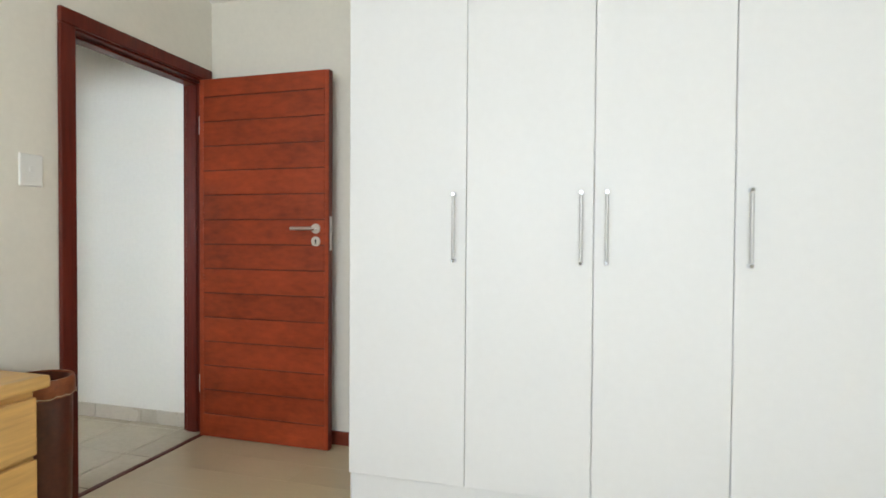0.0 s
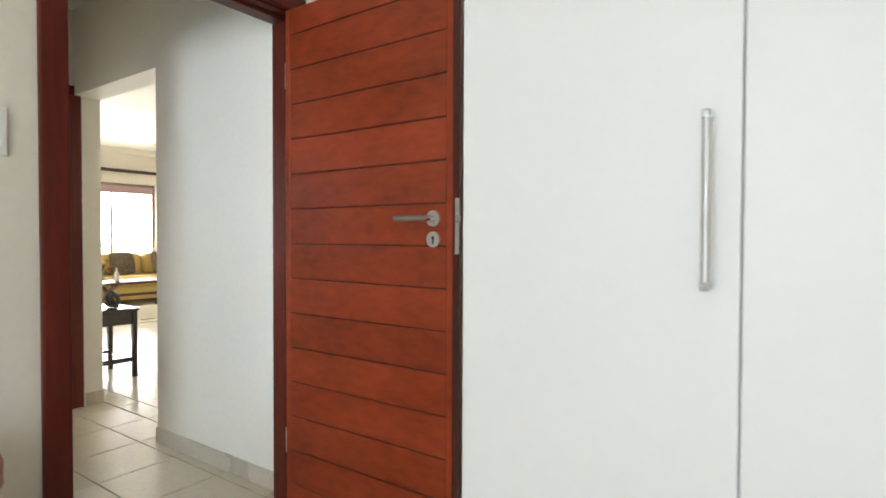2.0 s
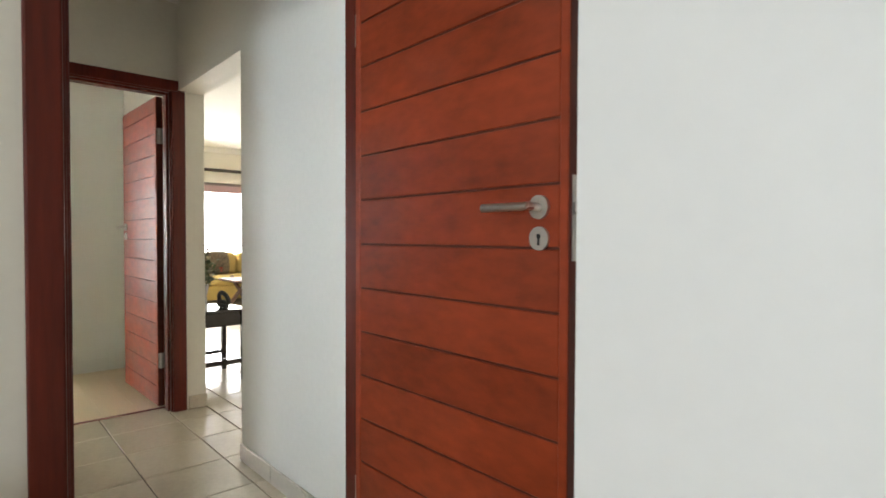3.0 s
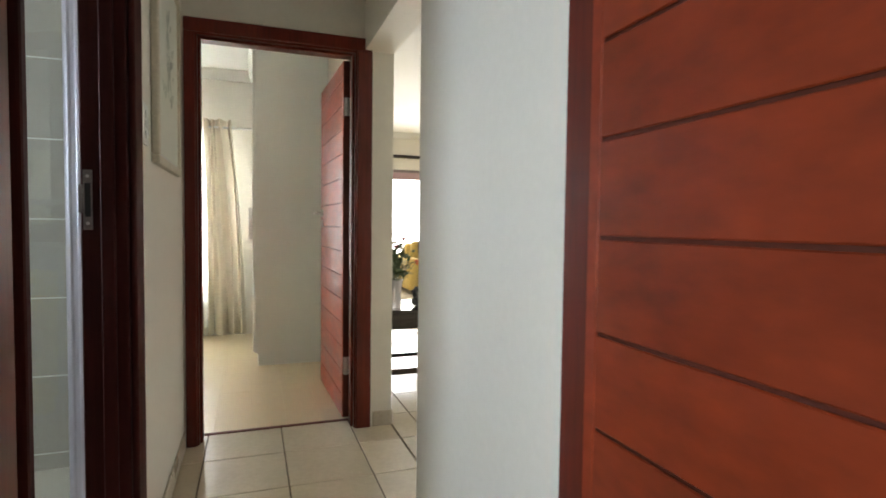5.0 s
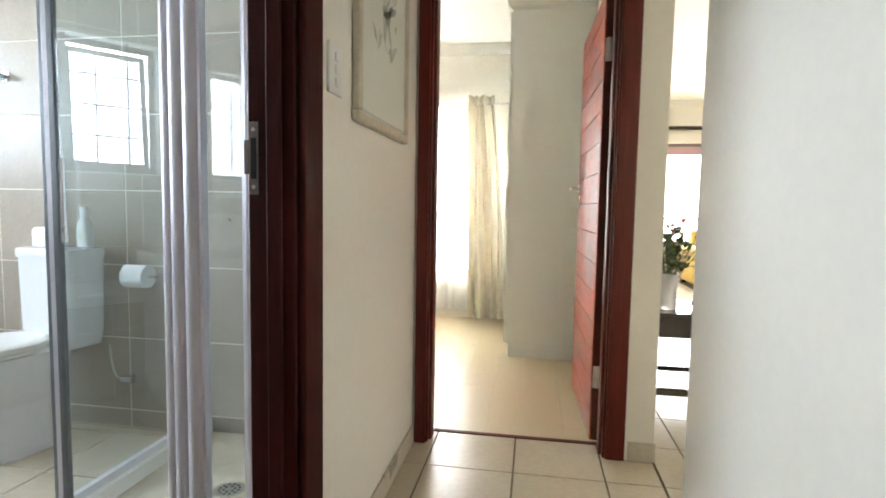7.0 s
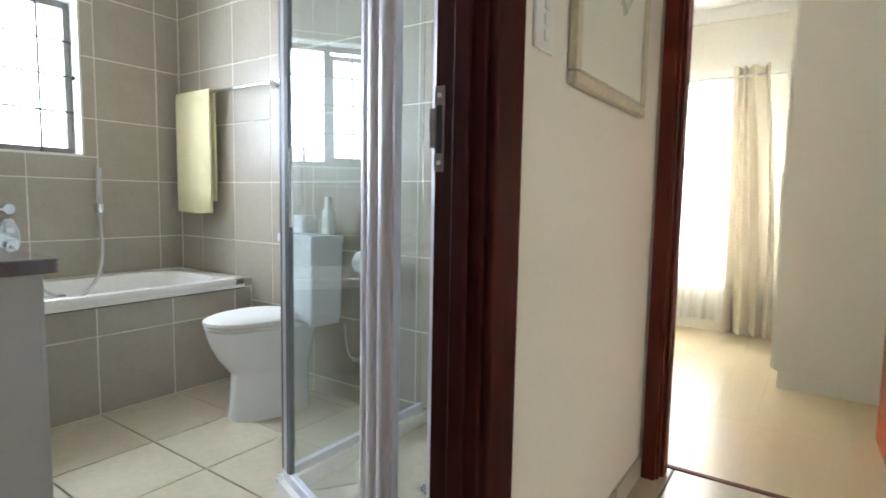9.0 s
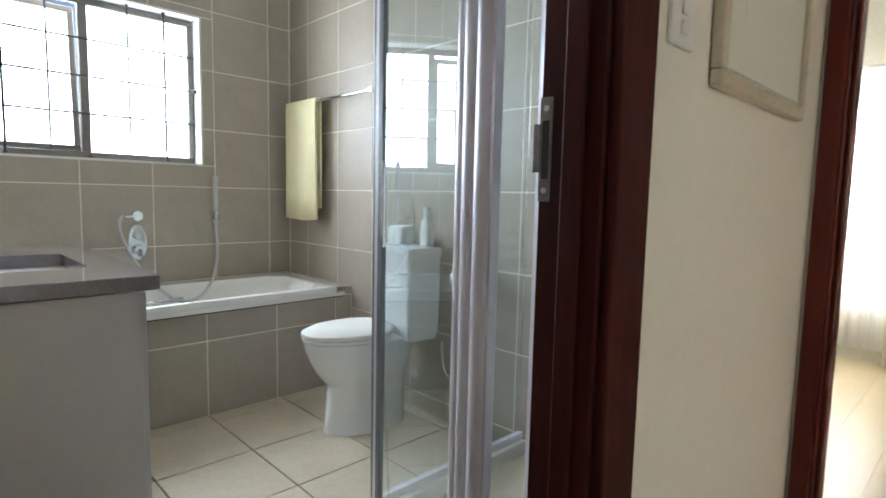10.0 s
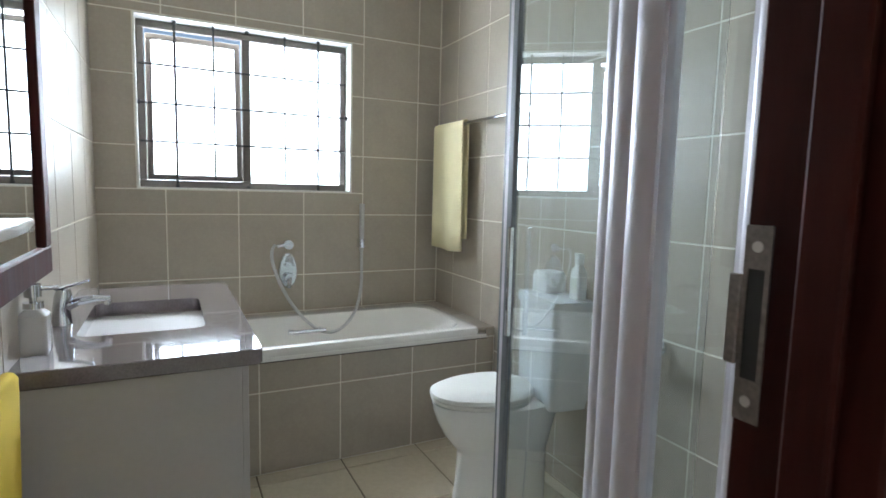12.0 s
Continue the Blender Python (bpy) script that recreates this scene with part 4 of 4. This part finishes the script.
part("post", rod(bmesh.new(), (0, 0, 0), (-0.035, 0, 0), 0.012), CHROME, ring_, "", True)
part("bar", rod(bmesh.new(), (-0.035, -0.09, 0), (-0.035, 0.09, 0), 0.005), CHROME, ring_, "", True)
towel2 = tagged(solid(part("hand_towel", hanging_cloth(0.22, 0.62, 0.55, 0.014, 1.2, 0.02, 4), TOWEL2, smooth=True), 0.008), "bright yellow hand towel hanging beside the vanity", "towel")
towel2.matrix_basis = pose(XE - 0.0415, 1.34, 0.885, 0, 0, 180)

# ---- second bedroom ----
cup = thing("cupboard", "tall pale grey cupboard with recessed plinth and cornice", "cupboard", (-5.41, 2.70, 0))
part("body", block(-1.05, 0, 0.0, 0.555, 0.10, 2.44, 0.002), MELAMINE2, cup)
part("plinth", block(-1.03, -0.004, 0.02, 0.555, 0, 0.0995), MELAMINE2, cup)
part("cornice", loft([[(-1.08, -0.03 - d, z), (0.02 + d, -0.03 - d, z), (0.02 + d, 0.558, z), (-1.08, 0.558, z)] for z, d in ((2.44, -0.02), (2.46, 0.0), (2.52, 0.02), (2.53, 0.02))], cap_first=True), MELAMINE2, cup)
for x0, x1 in ((-1.047, -0.527), (-0.523, -0.003)):
    d = part("door", block(x0, x1, -0.018, -0.0005, 0.11, 2.43, 0.002), MELAMINE2, cup)
    part("handle", block(x0 + 0.03, x0 + 0.045, -0.05, -0.018, 0.98, 1.25, 0.004), STEEL, d)


def drape(y0, y1, top, bottom, waves, depth, mat, name, label, x, seed, pinch=0.75, swing=0.0, frill=0.0):
    """A gathered curtain hanging along y; tighter at its heading."""
    n, rows = int(waves * 14), []
    rnd = random.Random(seed)
    ph = [rnd.uniform(-0.5, 0.5) for _ in range(8)]
    for k in range(-3 if frill else 0, 15):
        t = max(0, k) / 14
        z = top + (bottom - top) * t + frill * max(0, -k) / 3
        ruffle = 1 + 0.9 * max(0, -k) / 3
        w = pinch + (1 - pinch) * min(1, t * 1.6) ** 0.7
        row = []
        for j in range(n + 1):
            u = j / n
            y = (y0 + y1) / 2 + swing * (1 - t) ** 1.5 + (u - 0.5) * (y1 - y0) * w + 0.015 * math.sin(9 * u + 3 * t + ph[1])
            a = ruffle * depth * (0.45 + 0.55 * t) * math.sin(2 * math.pi * waves * u + ph[int(u * 7)] * 0.6 + 0.4 * t) + 0.16 * depth * math.sin(2 * math.pi * waves * 2.3 * u + ph[2] + t)
            row.append((x + a, y, z + 0.01 * math.sin(2 * math.pi * waves * u) * (1 if k == 0 else 0)))
        rows.append(row)
    ob = part(name, loft(rows, close=False, cap_last=False), mat, smooth=True)
    return tagged(ob, label, "curtain")


drape(2.28, 2.63, 2.03, 0.05, 3.5, 0.085, CURTAIN, "curtain", "long cream curtain gathered beside the bedroom window", -6.55, 3, 0.70, -0.09, 0.06)
drape(0.75, 2.45, 2.02, 0.10, 14, 0.02, VOILE, "voile_curtain", "sheer white voile curtain across the bedroom window", -6.66, 8, 1.0)
pole = thing("curtain_pole", "slim white curtain pole above the bedroom window", "curtain pole", (-6.55, 0, 2.02))
part("pole", rod(bmesh.new(), (0, 0.7, 0), (0, 2.75, 0), 0.011), PLASTIC, pole, "", True)
for y in (0.8, 2.7):
    part("bracket", rod(bmesh.new(), (0, y, 0), (-0.2, y, 0), 0.007), PLASTIC, pole, "", True)
win = tagged(new("window_3"), "second bedroom window behind sheer curtains", "", "", "structure")
for y0, y1, z0, z1 in ((0.9, 2.45, 0.55, 0.59), (0.9, 2.45, 1.88, 1.92), (0.9, 0.94, 0.59, 1.88), (2.41, 2.45, 0.59, 1.88), (1.65, 1.70, 0.59, 1.88), (0.94, 2.41, 0.86, 0.90)):
    part("window_frame", block(-6.85, -6.81, y0, y1, z0, z1, 0.003), BRONZE, win)

for y0, y1 in ((0.94, 1.65), (1.70, 2.41)):
    for z0, z1 in ((0.59, 0.86), (0.90, 1.88)):
        vp = part("pane", block(-6.832, -6.828, y0, y1, z0, z1), WINDOWGLASS, win)
        vp.visible_shadow = False

# ---- living room ----
table = thing("side_table", "dark espresso side table with lower stretchers", "table", (-4.85, 3.45, 0))
part("tabletop", block(-0.01, 0.475, -0.01, 0.445, 0.535, 0.56, 0.004), DARKWOOD, table)
for y in (0.02, 0.40):
    part("apron", block(0.035, 0.43, y, y + 0.015, 0.43, 0.535), DARKWOOD, table)
for x in (0.02, 0.43):
    part("apron", block(x, x + 0.015, 0.035, 0.40, 0.43, 0.535), DARKWOOD, table)
for x in (0.005, 0.425):
    for y in (0.0, 0.40):
        part("leg", block(x, x + 0.035, y, y + 0.035, 0, 0.534, 0.003), DARKWOOD, table)
for x in (0.015, 0.435):
    part("stretcher", block(x, x + 0.02, 0.035, 0.40, 0.13, 0.17), DARKWOOD, table)
part("shelf", block(0.035, 0.435, 0.035, 0.40, 0.14, 0.155), DARKWOOD, table)

sculpture = thing("sculpture", "small black carved abstract sculpture on the side table", "sculpture", (-4.55, 3.76, 0.561))
tube("carving", [(-0.08, 0.02, 0.012), (-0.09, 0, 0.06), (-0.04, -0.01, 0.12), (0.03, 0, 0.12), (0.08, 0.02, 0.07), (0.06, 0.03, 0.02), (0.0, 0, 0.05), (-0.04, -0.03, 0.03), (0.02, -0.03, 0.016), (0.1, 0, 0.016)], 0.017, BLACK, sculpture)
vase = thing("flower_vase", "glass vase of cream and red flowers with leaves", "vase of flowers", (-4.52, 3.585, 0.561))
vr = lambda r, z: [(r * math.cos(2 * math.pi * i / 24), r * math.sin(2 * math.pi * i / 24), z) for i in range(24)]
part("vase", loft([vr(0.045, 0), vr(0.05, 0.02), vr(0.042, 0.10), vr(0.06, 0.19), vr(0.055, 0.19), vr(0.037, 0.10), vr(0.04, 0.02)], cap_first=True), FROST, vase, "", True)
rnd = random.Random(11)
stems, leaves, petals, reds = bmesh.new(), bmesh.new(), bmesh.new(), bmesh.new()


def blade(bm, c, d, l, w, up):
    side = d.cross(up).normalized() * w
    pts = [c, c + d * l * 0.35 + side, c + d * l * 0.8 + side * 0.7 - up * l * 0.05, c + d * l - up * l * 0.12, c + d * l * 0.8 - side * 0.7 - up * l * 0.05, c + d * l * 0.35 - side]
    bm.faces.new([bm.verts.new(p) for p in pts])


for i in range(34):
    a, e = rnd.uniform(0, 6.28), rnd.uniform(0.5, 1.45)
    d = Vector((math.cos(a) * math.cos(e), math.sin(a) * math.cos(e), math.sin(e)))
    l = rnd.uniform(0.14, 0.3)
    base = Vector((0, 0, 0.12))
    tip = base + d * l + Vector((0, 0, 0.06))
    rod(stems, base, tip, 0.0022, 0.0015, 5)
    for k in range(7):
        c = base + (tip - base) * rnd.uniform(0.4, 1.0)
        dd = (d + Vector((rnd.gauss(0, 0.8), rnd.gauss(0, 0.8), rnd.gauss(0, 0.6)))).normalized()
        blade(leaves, c, dd, rnd.uniform(0.035, 0.07), rnd.uniform(0.009, 0.016), Vector((0, 0, 1)))
    if i % 3 == 0:
        kind = reds if i % 2 else petals
        for k in range(14):
            dd = (d + Vector((rnd.gauss(0, 0.9), rnd.gauss(0, 0.9), rnd.gauss(0, 0.9)))).normalized()
            blade(kind, tip, dd, rnd.uniform(0.018, 0.032), 0.009, Vector((0.1, 0, 1)).normalized())
part("stem", stems, LEAF, vase)
part("foliage", leaves, LEAF, vase, "dark green leaves")
part("blossom", petals, PETAL, vase, "cream blossoms")
part("blossom", reds, PETALRED, vase, "red blossoms")

sofa = thing("sofa", "mustard yellow upholstered sofa under the window", "sofa", (-10.30, 5.05, 0))
part("base", block(0.02, 0.92, 0.02, 2.48, 0.06, 0.30, 0.03, 3), SOFA, sofa, smooth=True)
part("backrest", block(0.0, 0.24, 0.16, 2.34, 0.30, 0.80, 0.06, 4), SOFA, sofa, smooth=True)
for y0 in (0.0, 2.3):
    part("arm", block(0.0, 0.94, y0, y0 + 0.2, 0.06, 0.58, 0.06, 4), SOFA, sofa, smooth=True)
for y0 in (0.2, 0.905, 1.61):
    part("seat_cushion", block(0.22, 0.96, y0, y0 + 0.69, 0.30, 0.46, 0.05, 4), SOFA, sofa, smooth=True)
    part("back_cushion", block(0.2, 0.40, y0 + 0.02, y0 + 0.67, 0.46, 0.84, 0.07, 4), SOFA, sofa, smooth=True)
for x in (0.06, 0.84):
    for y in (0.08, 2.38):
        part("leg", block(x, x + 0.05, y, y + 0.05, 0, 0.06), DARKWOOD, sofa)


def pillow(at, turn, lean):
    g = [[(0.21 * (u / 5 - 1), 0.21 * (v / 5 - 1), 0) for u in range(11)] for v in range(11)]
    bm = bmesh.new()
    for s in (1, -1):
        rows = [[(x * (1 - 0.1 * (y / 0.21) ** 2), y * (1 - 0.1 * (x / 0.21) ** 2), s * 0.07 * ((1 - (x / 0.21) ** 2) * (1 - (y / 0.21) ** 2)) ** 0.5) for x, y, z in r] for r in g]
        loft(rows, close=False, cap_last=False, bm=bm)
    bmesh.ops.remove_doubles(bm, verts=bm.verts, dist=0.0005)
    ob = tagged(part("scatter_cushion", bm, CUSHION, smooth=True), "dark patterned scatter cushion on the sofa", "cushion", "sofa cushions")
    ob.matrix_basis = pose(*at, 0, lean, turn)
    return ob


for y in (5.55, 6.25, 6.95):
    pillow((-9.80, y, 0.665), 0, 72)

rug = thing("rug", "cream rug with dark border dashes under the coffee table", "rug", (-8.9, 4.9, 0.0005))
part("rug_body", block(0, 1.75, 0, 2.2, 0, 0.012, 0.004), RUG, rug)
for i in range(7):
    part("dash", block(1.52, 1.60, 0.15 + 0.3 * i, 0.33 + 0.3 * i, 0.0122, 0.0135), CUSHION, rug)
coffee = thing("coffee_table", "walnut coffee table on crossed legs", "coffee table", (-8.55, 5.35, 0.013))
part("tabletop", block(-0.35, 0.42, -0.1, 1.2, 0.42, 0.455, 0.005), BROWNWOOD, coffee)
for y in (0.05, 1.0):
    for s in (1, -1):
        bm = block(-0.46, 0.46, y, y + 0.045, -0.025, 0.025, 0.003)
        bmesh.ops.rotate(bm, verts=bm.verts, cent=(0, 0, 0), matrix=Matrix.Rotation(radians(s * 30), 3, "Y"))
        bmesh.ops.translate(bm, verts=bm.verts, vec=(0.03, 0.047 * (s > 0), 0.235))
        part("leg", bm, BROWNWOOD, coffee)
part("stretcher", block(0.01, 0.05, 0.1, 1.05, 0.21, 0.25), BROWNWOOD, coffee)
lamp_bottle = thing("bottle", "small clear bottle on the coffee table", "bottle", (-8.45, 5.55, 0.4685))
part("bottle", loft([vr(0.035, 0), vr(0.037, 0.01), vr(0.037, 0.11), vr(0.012, 0.15), vr(0.012, 0.2)], cap_first=True), FROST, lamp_bottle, "", True)

window_4 = win = tagged(new("window_4"), "wide living room window with rose blind", "", "", "structure")
for y0, y1, z0, z1 in ((4.6, 7.15, 0.55, 0.60), (4.6, 7.15, 2.06, 2.11), (4.6, 4.65, 0.6, 2.06), (7.10, 7.15, 0.6, 2.06), (6.35, 6.39, 0.6, 1.95)):
    part("window_frame", block(-10.50, -10.45, y0, y1, z0, z1, 0.003), BRONZE, win)
for y0, y1 in ((4.65, 6.35), (6.39, 7.10)):
    lp = part("pane", block(-10.477, -10.473, y0, y1, 0.6, 2.06), WINDOWGLASS, win)
    lp.visible_shadow = False
# unseen window, added only so the north fill has an opening
win = tagged(new("window_5_added"), "unseen bronze framed window added to light the corridor", "", "", "structure")
for x0, x1, z0, z1 in ((-4.5, -2.3, 0.70, 0.75), (-4.5, -2.3, 2.05, 2.10), (-4.5, -4.45, 0.75, 2.05), (-2.35, -2.3, 0.75, 2.05), (-3.42, -3.38, 0.75, 2.05)):
    part("window_frame", block(x0, x1, 9.06, 9.10, z0, z1, 0.003), BRONZE, win)
win = window_4
part("blind", block(-10.44, -10.43, 4.65, 7.10, 1.93, 2.06), BLIND, win, "rolled up rose coloured blind")
rail = thing("curtain_rail", "dark wooden curtain rail above the living room window", "curtain rail", (-10.33, 0, 2.33))
part("rail", rod(bmesh.new(), (0, 4.3, 0), (0, 7.9, 0), 0.03), DARKWOOD, rail, "", True)
for y in (4.5, 6.1, 7.7):
    part("bracket", rod(bmesh.new(), (0, y, 0), (-0.07, y, 0), 0.012), DARKWOOD, rail, "", True)
drape(7.25, 7.75, 2.31, 0.03, 5, 0.04, CURTAIN, "curtain", "cream patterned curtain beside the living room window", -10.29, 6)
balustrade = thing("balustrade", "dark metal balustrade outside the living room window", "balustrade", (-11.2, 0, 0))
part("handrail", block(0, 0.04, 4.2, 8.0, 0.93, 0.96), BLACK, balustrade)
part("rail", block(0.01, 0.03, 4.2, 8.0, 0.3, 0.32), BLACK, balustrade)
for i in range(26):
    part("baluster", rod(bmesh.new(), (0.02, 4.25 + 0.145 * i, -0.3), (0.02, 4.25 + 0.145 * i, 0.93), 0.007, sides=8), BLACK, balustrade)

fan = thing("ceiling_fan", "ceiling fan with wooden blades and opal light", "ceiling fan", (-7.35, 6.12, 2.75))
part("rod", rod(bmesh.new(), (0, 0, -0.22), (0, 0, 0), 0.014), STEEL, fan, "", True)
part("canopy", rod(bmesh.new(), (0, 0, -0.05), (0, 0, 0), 0.03, 0.06, 24), STEEL, fan, "", True)
part("motor", loft([vr(0.03, -0.2), vr(0.1, -0.23), vr(0.11, -0.28), vr(0.07, -0.32)], cap_first=True), STEEL, fan, "", True)
part("light_bowl", loft([vr(0.11, -0.33), vr(0.12, -0.345), vr(0.1, -0.38), vr(0.05, -0.405)], cap_first=True), LAMPGLASS, fan, "opal glass light bowl", True)
for i in range(4):
    bm = block(0.12, 0.62, -0.06, 0.06, -0.275, -0.267, 0.003)
    bmesh.ops.rotate(bm, verts=bm.verts, cent=(0, 0, 0), matrix=Matrix.Rotation(radians(90 * i + 25), 3, "Z"))
    part("blade", bm, PINE, fan)

# ---- pieces of walls and floors ----
PIECES = {}


def piece(name, parent, mat, x0, x1, y0, y1, z0, z1, bevel):
    """A bevelled block that shares its mesh with others of the same size."""
    key = (name, mat.name, round(x1 - x0, 3), round(y1 - y0, 3), round(z1 - z0, 3))
    if key not in PIECES:
        b = block(0, x1 - x0, 0, y1 - y0, 0, z1 - z0, bevel)
        me = bpy.data.meshes.new(name)
        b.to_mesh(me)
        b.free()
        me.materials.append(mat)
        PIECES[key] = me
    ob = new(name, PIECES[key])
    ob.location = (x0, y0, z0)
    ob.parent = parent
    return ob


def cut(rect, hole):
    """What is left of a rectangle beside a rectangular hole."""
    a0, a1, z0, z1 = rect
    h0, h1, v0, v1 = hole
    if a1 <= h0 or a0 >= h1 or z1 <= v0 or z0 >= v1:
        return [rect]
    out = []
    if z0 < v0:
        out.append((a0, a1, z0, v0))
    if z1 > v1:
        out.append((a0, a1, v1, z1))
    m0, m1 = max(z0, v0), min(z1, v1)
    if a0 < h0:
        out.append((a0, h0, m0, m1))
    if a1 > h1:
        out.append((h1, a1, m0, m1))
    return out


def cells(lo, hi, start, step):
    k = math.floor((lo - start) / step)
    out = []
    while start + k * step < hi - 0.004:
        a, b = max(lo, start + k * step), min(hi, start + (k + 1) * step)
        if b - a > 0.012:
            out.append((a, b))
        k += 1
    return out


G = 0.003
ROW, ROW0 = 0.3455, 0.0895
south = tagged(new("wall_tiles_south"), "taupe ceramic wall tiles around the bathroom window", "", "", "structure")
for a0, a1 in cells(XW + 0.002, XE - 0.002, -3.615, 0.3505):
    for z0, z1 in cells(0.568, TOP, ROW0, ROW):
        for r in cut((a0, a1, z0, z1), (WX0 - 0.002, WX1 + 0.002, WZ0 - 0.002, WZ1 + 0.002)):
            if r[1] - r[0] > 0.012 and r[3] - r[2] > 0.012:
                piece("tile", south, WALLTILE, r[0] + G, r[1] - G, YS - 0.006, YS, r[2] + G, r[3] - G, 0.0012)
west = tagged(new("wall_tiles_west"), "taupe ceramic wall tiles beside bath, toilet and shower", "", "", "structure")
for a0, a1 in cells(YS + 0.002, 2.239, -0.37, 0.3455):
    for z0, z1 in cells(0.0, TOP, ROW0, ROW):
        piece("tile", west, WALLTILE, XW - 0.006, XW, a0 + G, a1 - G, z0 + G, z1 - G, 0.0012)
east = tagged(new("wall_tiles_east"), "taupe ceramic wall tiles behind vanity and mirror", "", "", "structure")
part("grout", block(XE - 0.0048, XE + 0.0015, YS - 0.006, 2.20, 0, TOP), WALLGROUT, east)
for a0, a1 in cells(YS + 0.002, 2.239, -0.28, 0.3455):
    for z0, z1 in cells(0.0, TOP, ROW0, ROW):
        piece("tile", east, WALLTILE, XE - 0.0065, XE - 0.0025, a0 + G, a1 - G, z0 + G, z1 - G, 0.0012)
front = tagged(new("wall_tiles_bath"), "taupe ceramic tiles on bath panel and ledge", "", "", "structure")
for a0, a1 in cells(XW + 0.002, XE - 0.002, -2.926, 0.364):
    for z0, z1 in ((0.0, 0.377), (0.377, 0.519)):
        piece("tile", front, WALLTILE, a0 + G, a1 - G, YB - 0.006, YB, z0 + G, z1 - G, 0.0012)
piece("tile", front, WALLTILE, XW + 0.002, BX0 - 0.05, YB - 0.006, YB, 0.521, 0.564, 0.0012)
for a0, a1 in cells(YS + 0.002, YB, -0.22, 0.3455):
    piece("tile", front, WALLTILE, XW + 0.002, BX0 - 0.01, a0 + G, a1 - G, 0.5615, 0.567, 0.0012)
for a0, a1 in cells(BX0 - 0.008, XE - 0.002, -3.615, 0.3505):
    piece("tile", front, WALLTILE, a0 + G, a1 - G, YS + 0.002, BY0 - 0.007, 0.5615, 0.567, 0.0012)

F = 0.0034


def floor_tiles(parent, x0, x1, y0, y1, sx, sy, step):
    for a0, a1 in cells(x0, x1, sx, step):
        for b0, b1 in cells(y0, y1, sy, step):
            piece("tile", parent, FLOORTILE, a0 + F, a1 - F, b0 + F, b1 - F, -0.008, 0.0, 0.0015)


corridor_tiles = tagged(new("floor_tiles_corridor"), "cream ceramic floor tiles of the corridor", "", "", "structure")
floor_tiles(corridor_tiles, -4.02, -1.676, 2.207, 3.41, -3.68, 3.19, 0.3665)
bath_tiles = tagged(new("floor_tiles_bathroom"), "cream ceramic floor tiles of the bathroom", "", "", "structure")
floor_tiles(bath_tiles, XW, XE, YB - 0.01, 2.203, -2.93, 0.607, 0.385)
living_tiles = tagged(new("floor_tiles_living"), "cream ceramic floor tiles of the living room", "", "", "structure")
floor_tiles(living_tiles, -10.3, -1.67, 3.4125, 6.9, -3.68, 3.19, 0.3665)


def planks(parent, x0, x1, y0, y1, along_x, width, length, seed):
    r = random.Random(seed)
    lo, hi, a_lo, a_hi = (y0, y1, x0, x1) if along_x else (x0, x1, y0, y1)
    for b0, b1 in cells(lo, hi, lo, width):
        p = a_lo - r.uniform(0, length)
        while p < a_hi:
            q = p + length
            a, b = max(p, a_lo), min(q, a_hi)
            if b - a > 0.02:
                if along_x:
                    piece("plank", parent, LAMINATE, a + 0.0003, b - 0.0003, b0 + 0.0003, b1 - 0.0003, -0.0115, 0.0, 0.0006)
                else:
                    piece("plank", parent, LAMINATE, b0 + 0.0003, b1 - 0.0003, a + 0.0003, b - 0.0003, -0.0115, 0.0, 0.0006)
            p = q


laminate_1 = tagged(new("floor_planks_bedroom"), "pale wood laminate planks of the bedroom", "", "", "structure")
planks(laminate_1, -1.645, 2.44, -1.6, 3.255, True, 0.19, 1.28, 1)
laminate_2 = tagged(new("floor_planks_second_bedroom"), "pale wood laminate planks of the second bedroom", "", "", "structure")
planks(laminate_2, -6.75, -4.046, 0.2, 3.255, True, 0.19, 1.28, 2)
